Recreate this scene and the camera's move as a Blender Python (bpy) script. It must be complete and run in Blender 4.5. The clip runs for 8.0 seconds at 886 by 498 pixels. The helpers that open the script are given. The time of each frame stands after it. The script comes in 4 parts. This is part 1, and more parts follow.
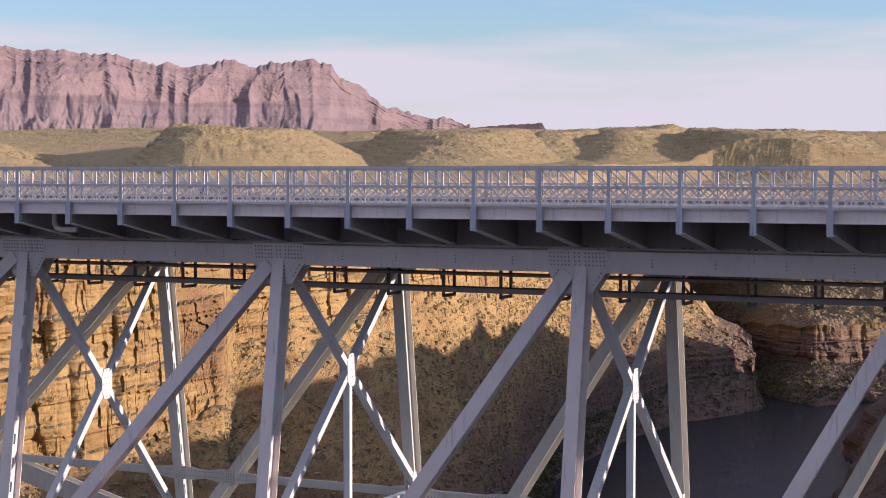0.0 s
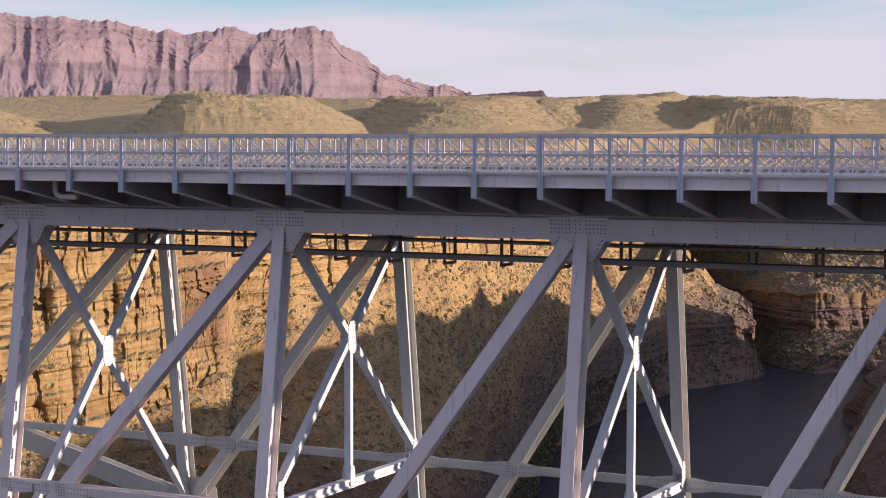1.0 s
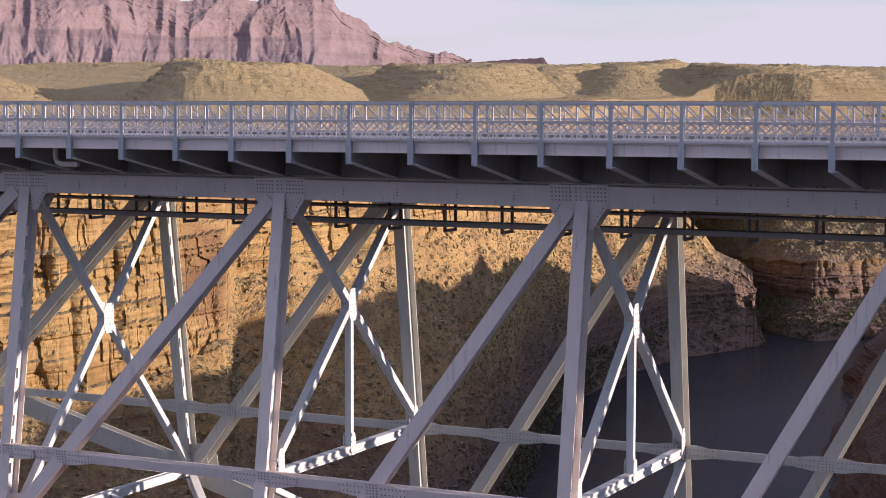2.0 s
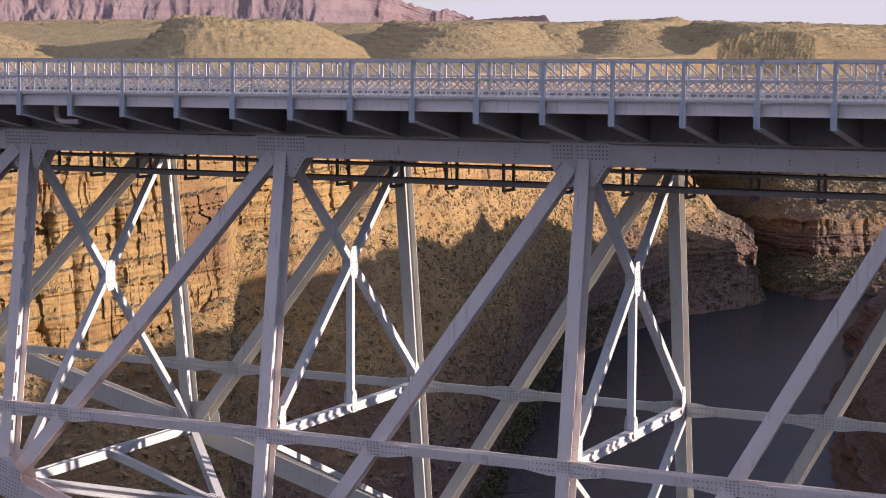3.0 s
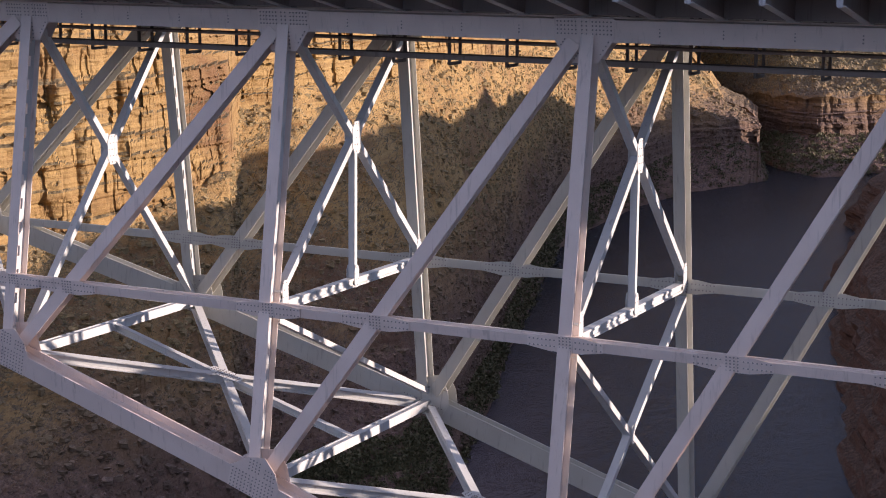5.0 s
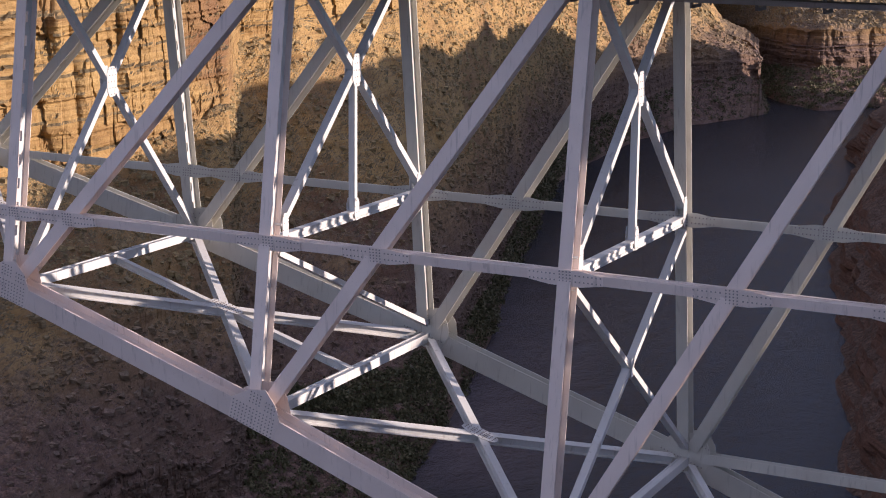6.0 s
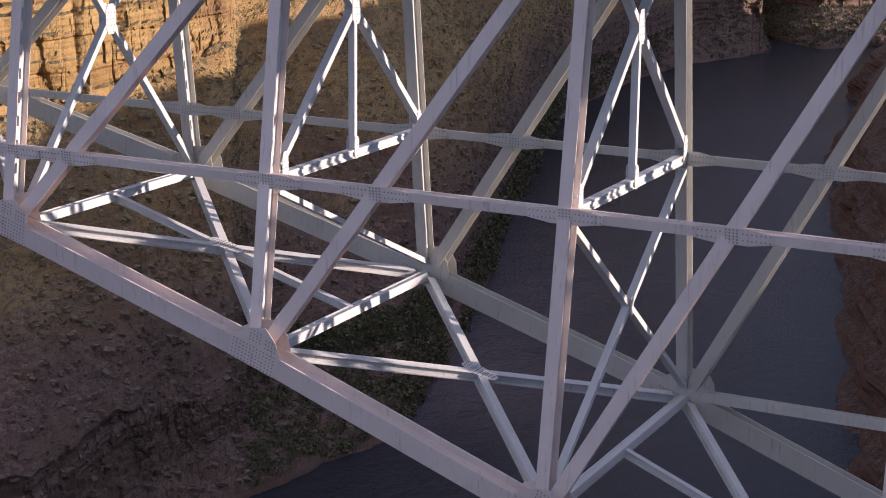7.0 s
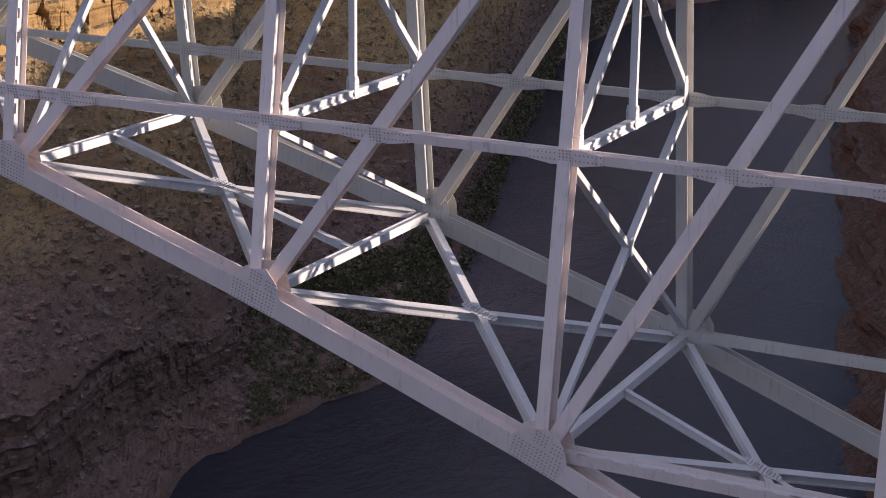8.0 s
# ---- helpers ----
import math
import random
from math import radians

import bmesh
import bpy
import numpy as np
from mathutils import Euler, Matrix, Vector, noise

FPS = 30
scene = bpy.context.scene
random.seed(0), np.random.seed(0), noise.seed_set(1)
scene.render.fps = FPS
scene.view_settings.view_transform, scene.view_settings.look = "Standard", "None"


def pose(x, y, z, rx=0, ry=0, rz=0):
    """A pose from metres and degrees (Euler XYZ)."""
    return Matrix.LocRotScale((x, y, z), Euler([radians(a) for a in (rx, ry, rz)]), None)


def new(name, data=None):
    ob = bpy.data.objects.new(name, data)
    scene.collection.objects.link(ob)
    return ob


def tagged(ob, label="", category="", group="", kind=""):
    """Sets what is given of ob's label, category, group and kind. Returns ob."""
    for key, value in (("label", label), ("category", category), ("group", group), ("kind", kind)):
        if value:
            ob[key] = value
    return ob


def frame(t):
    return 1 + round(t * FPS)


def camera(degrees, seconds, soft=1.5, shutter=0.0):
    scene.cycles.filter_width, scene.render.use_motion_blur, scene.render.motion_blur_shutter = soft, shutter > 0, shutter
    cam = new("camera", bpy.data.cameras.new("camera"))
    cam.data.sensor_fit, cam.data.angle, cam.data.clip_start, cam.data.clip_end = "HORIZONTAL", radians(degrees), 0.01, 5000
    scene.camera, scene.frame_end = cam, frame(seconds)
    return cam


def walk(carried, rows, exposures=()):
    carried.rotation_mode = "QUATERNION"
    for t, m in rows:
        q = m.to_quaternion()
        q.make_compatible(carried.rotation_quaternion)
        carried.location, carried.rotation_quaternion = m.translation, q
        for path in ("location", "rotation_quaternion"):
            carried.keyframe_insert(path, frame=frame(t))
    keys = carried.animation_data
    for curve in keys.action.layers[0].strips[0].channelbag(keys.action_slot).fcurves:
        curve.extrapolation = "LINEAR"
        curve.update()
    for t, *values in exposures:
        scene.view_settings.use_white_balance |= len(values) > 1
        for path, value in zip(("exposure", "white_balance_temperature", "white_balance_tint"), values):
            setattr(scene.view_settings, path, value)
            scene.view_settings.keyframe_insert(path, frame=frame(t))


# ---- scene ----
# Camera on a tripod, tilting down from the far hills to the foot of the arch.
cam = camera(27.53, 8.0, 1.0)
EYE = (33.70, -41.00, 2.07)
ROWS = [
    (0.0, 26.462, -2.405, -0.060), (0.5, 26.473, -2.915, -0.080), (1.0, 26.487, -3.430, -0.115),
    (2.5, 26.512, -5.067, -0.165), (3.0, 26.536, -5.793, -0.223), (3.5, 26.558, -6.641, -0.300),
    (4.0, 26.577, -7.605, -0.384), (4.5, 26.586, -8.652, -0.470), (6.0, 26.570, -11.853, -0.598),
    (6.5, 26.556, -12.838, -0.640), (7.0, 26.545, -13.801, -0.660), (7.5, 26.534, -14.753, -0.682),
    (8.0, 26.527, -15.680, -0.710),
]
walk(cam, [(t, pose(*EYE, 0, 0, yaw) @ pose(0, 0, 0, pitch) @ pose(0, 0, 0, 0, roll) @ pose(0, 0, 0, 90)) for t, yaw, pitch, roll in ROWS],
     exposures=[(0.0, 0.38, 6700, 25), (8.0, 0.39, 6700, 25)])

# ------------------------------------------------------------------ light
SUN_WAY = Vector((2.4, 0.87, 0.505)).normalized()
sun = new("sun", bpy.data.lights.new("sun", "SUN"))
sun.data.energy, sun.data.angle, sun.data.color = 5.0, radians(0.5), (1.0, 0.885, 0.745)
sun.matrix_world = Matrix.Translation((60, -30, 60)) @ (-SUN_WAY).to_track_quat("-Z", "Y").to_matrix().to_4x4()

world = bpy.data.worlds.new("sky")
scene.world = world
world.use_nodes = True
wt = world.node_tree
wt.nodes.clear()


def wn(kind, **values):
    n = wt.nodes.new(kind)
    for k, v in values.items():
        n.inputs[k].default_value = v
    return n


w_out, w_bg = wn("ShaderNodeOutputWorld"), wn("ShaderNodeBackground", Strength=0.125)
sky = wt.nodes.new("ShaderNodeTexSky")
sky.sky_type, sky.sun_disc = "NISHITA", False
sky.sun_elevation, sky.sun_rotation = math.asin(SUN_WAY.z), math.atan2(SUN_WAY.x, SUN_WAY.y)
sky.air_density, sky.dust_density, sky.ozone_density = 1.2, 0.0, 1.6
w_co, w_map = wn("ShaderNodeTexCoord"), wn("ShaderNodeMapping", Scale=(3.0, 3.0, 26.0), Location=(0.3, 0.1, 0.0))
w_noise = wn("ShaderNodeTexNoise", Scale=1.6, Detail=7.0, Roughness=0.55)
w_sep = wn("ShaderNodeSeparateXYZ")
w_low = wn("ShaderNodeMapRange")          # thin cloud thickens towards the horizon
for k, v in (("From Min", 0.088), ("From Max", 0.055), ("To Min", -0.16), ("To Max", 0.25)):
    w_low.inputs[k].default_value = v
w_add = wt.nodes.new("ShaderNodeMath")
w_ramp = wn("ShaderNodeValToRGB")
w_ramp.color_ramp.elements[0].position, w_ramp.color_ramp.elements[1].position = 0.38, 0.72
w_mix = wt.nodes.new("ShaderNodeMix")
w_mix.data_type = "RGBA"
w_mix.inputs[7].default_value = (4.10, 4.32, 4.80, 1)
wt.links.new(w_co.outputs["Generated"], w_map.inputs["Vector"])
wt.links.new(w_co.outputs["Generated"], w_sep.inputs[0])
wt.links.new(w_sep.outputs["Z"], w_low.inputs["Value"])
wt.links.new(w_map.outputs[0], w_noise.inputs["Vector"])
wt.links.new(w_noise.outputs[0], w_add.inputs[0])
w_high = wn("ShaderNodeMapRange")         # and a veil of it overhead, out of view, added to whiten the fill
for k, v in (("From Min", 0.14), ("From Max", 0.40), ("To Min", 0.0), ("To Max", 0.24)):
    w_high.inputs[k].default_value = v
w_sum = wt.nodes.new("ShaderNodeMath")
wt.links.new(w_sep.outputs["Z"], w_high.inputs["Value"])
wt.links.new(w_low.outputs[0], w_sum.inputs[0])
wt.links.new(w_high.outputs[0], w_sum.inputs[1])
wt.links.new(w_sum.outputs[0], w_add.inputs[1])
wt.links.new(w_add.outputs[0], w_ramp.inputs[0])
wt.links.new(w_ramp.outputs[0], w_mix.inputs[0])
w_blue = wt.nodes.new("ShaderNodeMix")      # clear desert air: deeper blue than the model's low sun gives
w_blue.data_type, w_blue.blend_type = "RGBA", "MULTIPLY"
w_blue.inputs[0].default_value, w_blue.inputs[7].default_value = 1.0, (0.62, 0.88, 1.48, 1)
wt.links.new(sky.outputs[0], w_blue.inputs[6])
wt.links.new(w_blue.outputs[2], w_mix.inputs[6])
wt.links.new(w_mix.outputs[2], w_bg.inputs[0])
wt.links.new(w_bg.outputs[0], w_out.inputs[0])


# ------------------------------------------------------------------ materials
class Mat:
    """A small helper round a node material."""

    def __init__(self, name, rough=0.6, metal=0.0):
        self.m = bpy.data.materials.new(name)
        self.m.use_nodes = True
        self.t = self.m.node_tree
        self.b = self.t.nodes["Principled BSDF"]
        self.b.inputs["Roughness"].default_value, self.b.inputs["Metallic"].default_value = rough, metal
        self.pos = self.t.nodes.new("ShaderNodeNewGeometry").outputs["Position"]

    def node(self, kind, **values):
        n = self.t.nodes.new(kind)
        for k, v in values.items():
            n.inputs[k].default_value = v
        return n

    def link(self, a, b):
        self.t.links.new(a, b)

    def noise(self, scale, detail=4.0, rough=0.55, stretch=(1, 1, 1), vec=None):
        mp = self.node("ShaderNodeMapping", Scale=stretch)
        self.link(vec or self.pos, mp.inputs["Vector"])
        n = self.node("ShaderNodeTexNoise", Scale=scale, Detail=detail, Roughness=rough)
        self.link(mp.outputs[0], n.inputs["Vector"])
        return n.outputs[0]

    def ramp(self, fac, *stops):
        r = self.node("ShaderNodeValToRGB")
        e = r.color_ramp.elements
        while len(e) < len(stops):
            e.new(0.5)
        for el, (p, c) in zip(e, stops):
            el.position, el.color = p, (*c, 1) if len(c) == 3 else c
        self.link(fac, r.inputs[0])
        return r.outputs[0]

    def mix(self, fac, a, b, kind="MIX"):
        n = self.t.nodes.new("ShaderNodeMix")
        n.data_type, n.blend_type = "RGBA", kind
        for sock, v in ((n.inputs[0], fac), (n.inputs[6], a), (n.inputs[7], b)):
            if isinstance(v, (int, float)):
                sock.default_value = v
            elif isinstance(v, tuple):
                sock.default_value = (*v, 1)
            else:
                self.link(v, sock)
        return n.outputs[2]

    def math(self, op, a, b=0.0):
        n = self.t.nodes.new("ShaderNodeMath")
        n.operation = op
        for sock, v in zip(n.inputs, (a, b)):
            if isinstance(v, (int, float)):
                sock.default_value = v
            else:
                self.link(v, sock)
        return n.outputs[0]

    def cells(self, scale, stretch=(1, 1, 1.4)):
        """Stone-like cells: the distance from each one's middle, and a tone of its own."""
        mp = self.node("ShaderNodeMapping", Scale=stretch)
        self.link(self.pos, mp.inputs["Vector"])
        v = self.node("ShaderNodeTexVoronoi", Scale=scale)
        self.link(mp.outputs[0], v.inputs["Vector"])
        s = self.t.nodes.new("ShaderNodeSeparateColor")
        self.link(v.outputs["Color"], s.inputs[0])
        return v.outputs["Distance"], s.outputs[0]

    def slope(self):
        g = self.t.nodes.new("ShaderNodeNewGeometry")
        s = self.t.nodes.new("ShaderNodeSeparateXYZ")
        self.link(g.outputs["Normal"], s.inputs[0])
        return s.outputs["Z"]

    def island(self):
        return self.t.nodes.new("ShaderNodeNewGeometry").outputs["Random Per Island"]

    def color(self, c):
        if isinstance(c, tuple):
            self.b.inputs["Base Color"].default_value = (*c, 1)
        else:
            self.link(c, self.b.inputs["Base Color"])
        return self

    def bump(self, h, strength=0.4, dist=0.1):
        n = self.node("ShaderNodeBump", Strength=strength, Distance=dist)
        self.link(h, n.inputs["Height"])
        self.link(n.outputs[0], self.b.inputs["Normal"])
        return self


def steel(name, base, dirt, rough=0.55):
    m = Mat(name, rough)
    rnd = m.t.nodes.new("ShaderNodeObjectInfo").outputs["Random"]
    tone = m.ramp(rnd, (0.0, tuple(c * 0.93 for c in base)), (1.0, tuple(c * 1.06 for c in base)))
    blot = m.ramp(m.noise(0.9, 5), (0.35, (0, 0, 0)), (0.75, (1, 1, 1)))
    streak = m.ramp(m.noise(3.0, 4, 0.6, (3.0, 3.0, 0.22)), (0.58, (0, 0, 0)), (0.72, (1, 1, 1)))
    c = m.mix(m.math("MULTIPLY", blot, 0.34), tone, dirt)
    c = m.mix(m.math("MULTIPLY", streak, 0.40), c, tuple(d * 0.65 for d in dirt))
    run = m.ramp(m.noise(7.0, 3, 0.5, (1.0, 1.0, 0.05)), (0.66, (0, 0, 0)), (0.72, (1, 1, 1)))      # thin rain runs
    c = m.mix(m.math("MULTIPLY", run, 0.35), c, tuple(d * 0.55 for d in dirt))
    speck = m.ramp(m.noise(28, 3, 0.6), (0.64, (0, 0, 0)), (0.74, (1, 1, 1)))
    c = m.mix(m.math("MULTIPLY", speck, 0.30), c, tuple(d * 0.5 for d in dirt))
    m.b.inputs["Specular IOR Level"].default_value = 0.3
    m.color(c).bump(m.noise(11, 4), 0.14, 0.012)
    return m.m


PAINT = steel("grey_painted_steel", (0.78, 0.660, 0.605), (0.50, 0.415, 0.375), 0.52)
# Far truss: greener and darker than PAINT, the warmer bounce light in its colour.
FAR_PAINT = steel("far_truss_light_tint_paint", (0.57, 0.555, 0.50), (0.38, 0.35, 0.30), 0.55)
# Bracing and webs: a whiter copy of the paint, sunlit look in its colour.
BRACE_PAINT = steel("sunlit_tone_paint", (0.68, 0.685, 0.68), (0.42, 0.39, 0.37), 0.5)
POST_PAINT = steel("galvanised_post_steel", (0.44, 0.45, 0.485), (0.28, 0.27, 0.27), 0.4)
RAIL_PAINT = steel("rail_paint", (0.66, 0.61, 0.615), (0.36, 0.33, 0.32), 0.33)
# Rivet heads: dirt and the shading round them in one darker grey.
RIVET = steel("dark_rivet_steel", (0.30, 0.27, 0.27), (0.20, 0.16, 0.15))
# Floor steel under the deck: its shade is put into this darker grey.
DARK = steel("underdeck_shade_steel", (0.36, 0.33, 0.33), (0.22, 0.19, 0.175), 0.7)
WALK = steel("dark_walkway_steel", (0.15, 0.135, 0.13), (0.10, 0.08, 0.07), 0.6)
m = Mat("concrete_deck", 0.9)
DECK = m.color(m.ramp(m.noise(1.2, 6), (0.3, (0.20, 0.19, 0.17)), (0.7, (0.32, 0.30, 0.27)))).bump(m.noise(9, 4), 0.3, 0.03).m


def rock_mat(name, lo, hi, varnish, talus_lo, talus_hi, scrub, fine=1.0, flat=0.62, red=None, deep_shade=None, relief=0.9, stony=0.45, size=1.0, beds=0.55):
    """Bedded sandstone on steep faces, stony talus with scrub on slopes."""
    m = Mat(name, 0.92)
    bed = m.noise(0.22 * fine, 5, 0.6, (0.10, 0.10, 1.9))
    blotch = m.noise(0.06 * fine, 5, 0.6)
    grain = m.noise(0.9 * fine, 6, 0.68)
    stone = m.mix(0.45, m.ramp(bed, (0.30, lo), (0.52, hi), (0.70, tuple(c * 1.12 for c in hi))), m.ramp(blotch, (0.32, lo), (0.68, hi)))
    if red:
        patch = m.ramp(m.noise(0.017, 4, 0.55, (1, 1, 2.2)), (0.50, (0, 0, 0)), (0.66, (1, 1, 1)))
        stone = m.mix(m.math("MULTIPLY", patch, 0.75), stone, red)
    if deep_shade:                                      # lower in the canyon: redder beds and scree, with its shade in the tint
        sep = m.t.nodes.new("ShaderNodeSeparateXYZ")
        m.link(m.pos, sep.inputs[0])
        level = m.math("ADD", sep.outputs["Z"], m.math("MULTIPLY", m.noise(0.02, 4, 0.6), 40.0))
        low_shade = m.math("MULTIPLY", m.ramp(m.math("MULTIPLY", level, -0.01), (0.62, (0, 0, 0)), (0.90, (1, 1, 1))), 0.85)
        stone = m.mix(low_shade, stone, m.ramp(bed, (0.30, tuple(c * 0.6 for c in deep_shade)), (0.65, tuple(c * 1.15 for c in deep_shade))))
    stain = m.ramp(m.noise(0.16 * fine, 5, 0.6, (1.0, 1.0, 0.25)), (0.55, (0, 0, 0)), (0.74, (1, 1, 1)))
    stone = m.mix(m.math("MULTIPLY", stain, 0.35), stone, varnish)
    parting = m.ramp(m.noise(0.55 * fine, 4, 0.6, (0.07, 0.07, 2.4)), (0.40, (0.42, 0.36, 0.33)), (0.47, (1, 1, 1)))
    stone = m.mix(beds, stone, parting, "MULTIPLY")
    stone = m.mix(0.45, stone, m.ramp(grain, (0.25, (0.55, 0.5, 0.46)), (0.7, (1.25, 1.2, 1.15))), "MULTIPLY")
    scree = m.ramp(m.noise(0.35 * fine, 6, 0.75), (0.30, talus_lo), (0.66, talus_hi))
    if deep_shade:
        scree = m.mix(m.math("MULTIPLY", low_shade, 1.1), scree, m.ramp(m.noise(0.35, 6, 0.75), (0.30, tuple(c * 0.7 for c in deep_shade)), (0.66, tuple(c * 1.25 for c in deep_shade))))
    dots = m.ramp(m.noise(1.1 * fine, 3, 0.6), (0.60, (0, 0, 0)), (0.68, (1, 1, 1)))
    scree = m.mix(m.math("MULTIPLY", dots, 0.28), scree, scrub)
    scree = m.mix(0.6, scree, m.ramp(m.noise(2.4 * fine, 5, 0.7), (0.34, (0.45, 0.43, 0.42)), (0.66, (1.5, 1.47, 1.44))), "MULTIPLY")
    coarse, pebble = m.cells(0.55 / size), m.cells(1.5 / size)
    for (_, tint), strength in ((coarse, stony), (pebble, stony * 0.9)):      # loose stones, each of its own tone
        scree = m.mix(strength, scree, m.ramp(tint, (0.0, (0.42, 0.40, 0.40)), (0.55, (0.95, 0.93, 0.92)), (1.0, (1.7, 1.62, 1.52))), "MULTIPLY")
    lean = m.ramp(m.math("ADD", m.slope(), m.math("MULTIPLY", m.math("SUBTRACT", grain, 0.5), 0.5)), (flat - 0.14, (0, 0, 0)), (flat + 0.10, (1, 1, 1)))
    m.color(m.mix(lean, stone, scree))
    h = m.math("ADD", m.math("MULTIPLY", grain, 1.0), m.math("ADD", m.math("MULTIPLY", bed, 0.8), m.math("MULTIPLY", m.noise(2.2 * fine, 4, 0.7), 0.55)))
    stones = m.math("ADD", m.math("MULTIPLY", coarse[0], -1.5), m.math("MULTIPLY", pebble[0], -0.7))
    h = m.math("ADD", h, m.math("MULTIPLY", m.math("MULTIPLY", stones, lean), min(1.0, 2 * stony)))
    m.bump(h, relief, 0.9 / fine)
    return m.m


CLIFF = rock_mat("canyon_sandstone", (0.295, 0.168, 0.062), (0.465, 0.310, 0.124), (0.144, 0.076, 0.036),
                 (0.118, 0.095, 0.053), (0.240, 0.192, 0.104), (0.090, 0.083, 0.045), relief=0.7, flat=0.70, beds=0.32, red=(0.163, 0.071, 0.040), deep_shade=(0.152, 0.100, 0.092))
# Darker and redder than CLIFF, for the right and south canyon sides.
DARK_ROCK = rock_mat("dark_red_rock", (0.086, 0.042, 0.030), (0.156, 0.084, 0.060), (0.054, 0.030, 0.024),
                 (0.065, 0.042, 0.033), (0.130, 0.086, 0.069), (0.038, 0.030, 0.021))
HILL = rock_mat("desert_hill", (0.220, 0.148, 0.076), (0.317, 0.230, 0.115), (0.132, 0.085, 0.050),
                (0.285, 0.215, 0.102), (0.400, 0.306, 0.150), (0.154, 0.125, 0.051), 0.45, 0.80, relief=0.55, stony=0.2, size=0.9, beds=0.9)
# The mesa's lavender base colours hold the haze of distance.
MESA = rock_mat("haze_tinted_mesa_rock", (0.196, 0.146, 0.164), (0.252, 0.184, 0.190), (0.160, 0.134, 0.164),
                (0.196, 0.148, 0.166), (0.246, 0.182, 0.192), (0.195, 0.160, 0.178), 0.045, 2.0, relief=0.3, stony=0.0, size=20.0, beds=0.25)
BOULDER = rock_mat("talus_boulder", (0.225, 0.162, 0.082), (0.375, 0.295, 0.150), (0.165, 0.112, 0.062),
                   (0.242, 0.182, 0.095), (0.380, 0.305, 0.162), (0.170, 0.135, 0.070), 2.5, 0.9, deep_shade=(0.185, 0.135, 0.120))
m = Mat("river_water", 0.24)
m.b.inputs["IOR"].default_value = 1.33
m.b.inputs["Specular IOR Level"].default_value = 0.17
rip = m.math("ADD", m.math("MULTIPLY", m.noise(0.10, 4, 0.6, (1, 0.5, 1)), 1.6), m.math("ADD", m.math("MULTIPLY", m.noise(0.55, 5, 0.65, (1.0, 0.6, 1)), 0.7), m.math("MULTIPLY", m.noise(2.2, 3, 0.6), 0.16)))
# a paler mauve stretch along the bank, fading into the channel
sep = m.t.nodes.new("ShaderNodeSeparateXYZ")
m.link(m.pos, sep.inputs[0])
S0, S1 = Vector((-152.0, 340.0)), Vector((-226.0, 545.0))
lane = (S1 - S0).normalized()
along = m.math("ADD", m.math("MULTIPLY", sep.outputs["X"], lane.x), m.math("SUBTRACT", m.math("MULTIPLY", sep.outputs["Y"], lane.y), S0.dot(lane)))
across = m.math("SUBTRACT", m.math("SUBTRACT", m.math("MULTIPLY", sep.outputs["X"], lane.y), m.math("MULTIPLY", sep.outputs["Y"], lane.x)), S0.x * lane.y - S0.y * lane.x)
across = m.math("ADD", across, m.math("MULTIPLY", m.math("SUBTRACT", m.noise(0.035, 5, 0.6), 0.5), 26.0))
pale_reach = m.math("MULTIPLY", m.ramp(m.math("MULTIPLY", m.math("ADD", along, 60.0), 0.002), (0.04, (0, 0, 0)), (0.14, (1, 1, 1)), (0.30, (0.7, 0.7, 0.7)), (0.72, (0, 0, 0))),
               m.ramp(m.math("MULTIPLY", m.math("ADD", across, 40.0), 0.01), (0.12, (0, 0, 0)), (0.24, (1, 1, 1)), (0.44, (1, 1, 1)), (0.78, (0, 0, 0))))
water_tone = m.ramp(m.noise(0.014, 5, 0.6, (1, 0.5, 1)), (0.40, (0.016, 0.019, 0.029)), (0.62, (0.023, 0.027, 0.038)), (0.74, (0.040, 0.041, 0.052)))
water_tone = m.mix(pale_reach, water_tone, (0.088, 0.074, 0.088))
WATER = m.color(water_tone).bump(rip, 0.8, 0.9).m
m = Mat("riverside_scrub", 0.8)
SCRUB = m.color(m.ramp(m.island(), (0.0, (0.060, 0.066, 0.030)), (0.6, (0.105, 0.102, 0.050)), (1.0, (0.165, 0.145, 0.080)))).m


# ------------------------------------------------------------------ mesh helpers
def mesh_of(name, bm, mat):
    me = bpy.data.meshes.new(name)
    bm.to_mesh(me)
    bm.free()
    me.materials.append(mat)
    return me


def part(name, bm, mat, parent, label=""):
    ob = new(name, mesh_of(name, bm, mat) if isinstance(bm, bmesh.types.BMesh) else bm)
    ob.parent = parent
    if label:
        ob["label"] = label
    return ob


def empty(name, at=(0, 0, 0)):
    ob = new(name)
    ob.location = at
    ob.empty_display_size = 0.5
    return ob


def slab(bm, o, ax, ay, az):
    """A box from its centre and three half-edges."""
    o, ax, ay, az = Vector(o), Vector(ax), Vector(ay), Vector(az)
    if ax.cross(ay).dot(az) < 0:
        az = -az
    v = [bm.verts.new(o + i * ax + j * ay + k * az) for k in (-1, 1) for j in (-1, 1) for i in (-1, 1)]
    for f in ((0, 2, 3, 1), (4, 5, 7, 6), (0, 1, 5, 4), (1, 3, 7, 5), (3, 2, 6, 7), (2, 0, 4, 6)):
        bm.faces.new([v[i] for i in f])


def box(bm, x0, x1, y0, y1, z0, z1):
    slab(bm, ((x0 + x1) / 2, (y0 + y1) / 2, (z0 + z1) / 2), ((x1 - x0) / 2, 0, 0), (0, (y1 - y0) / 2, 0), (0, 0, (z1 - z0) / 2))


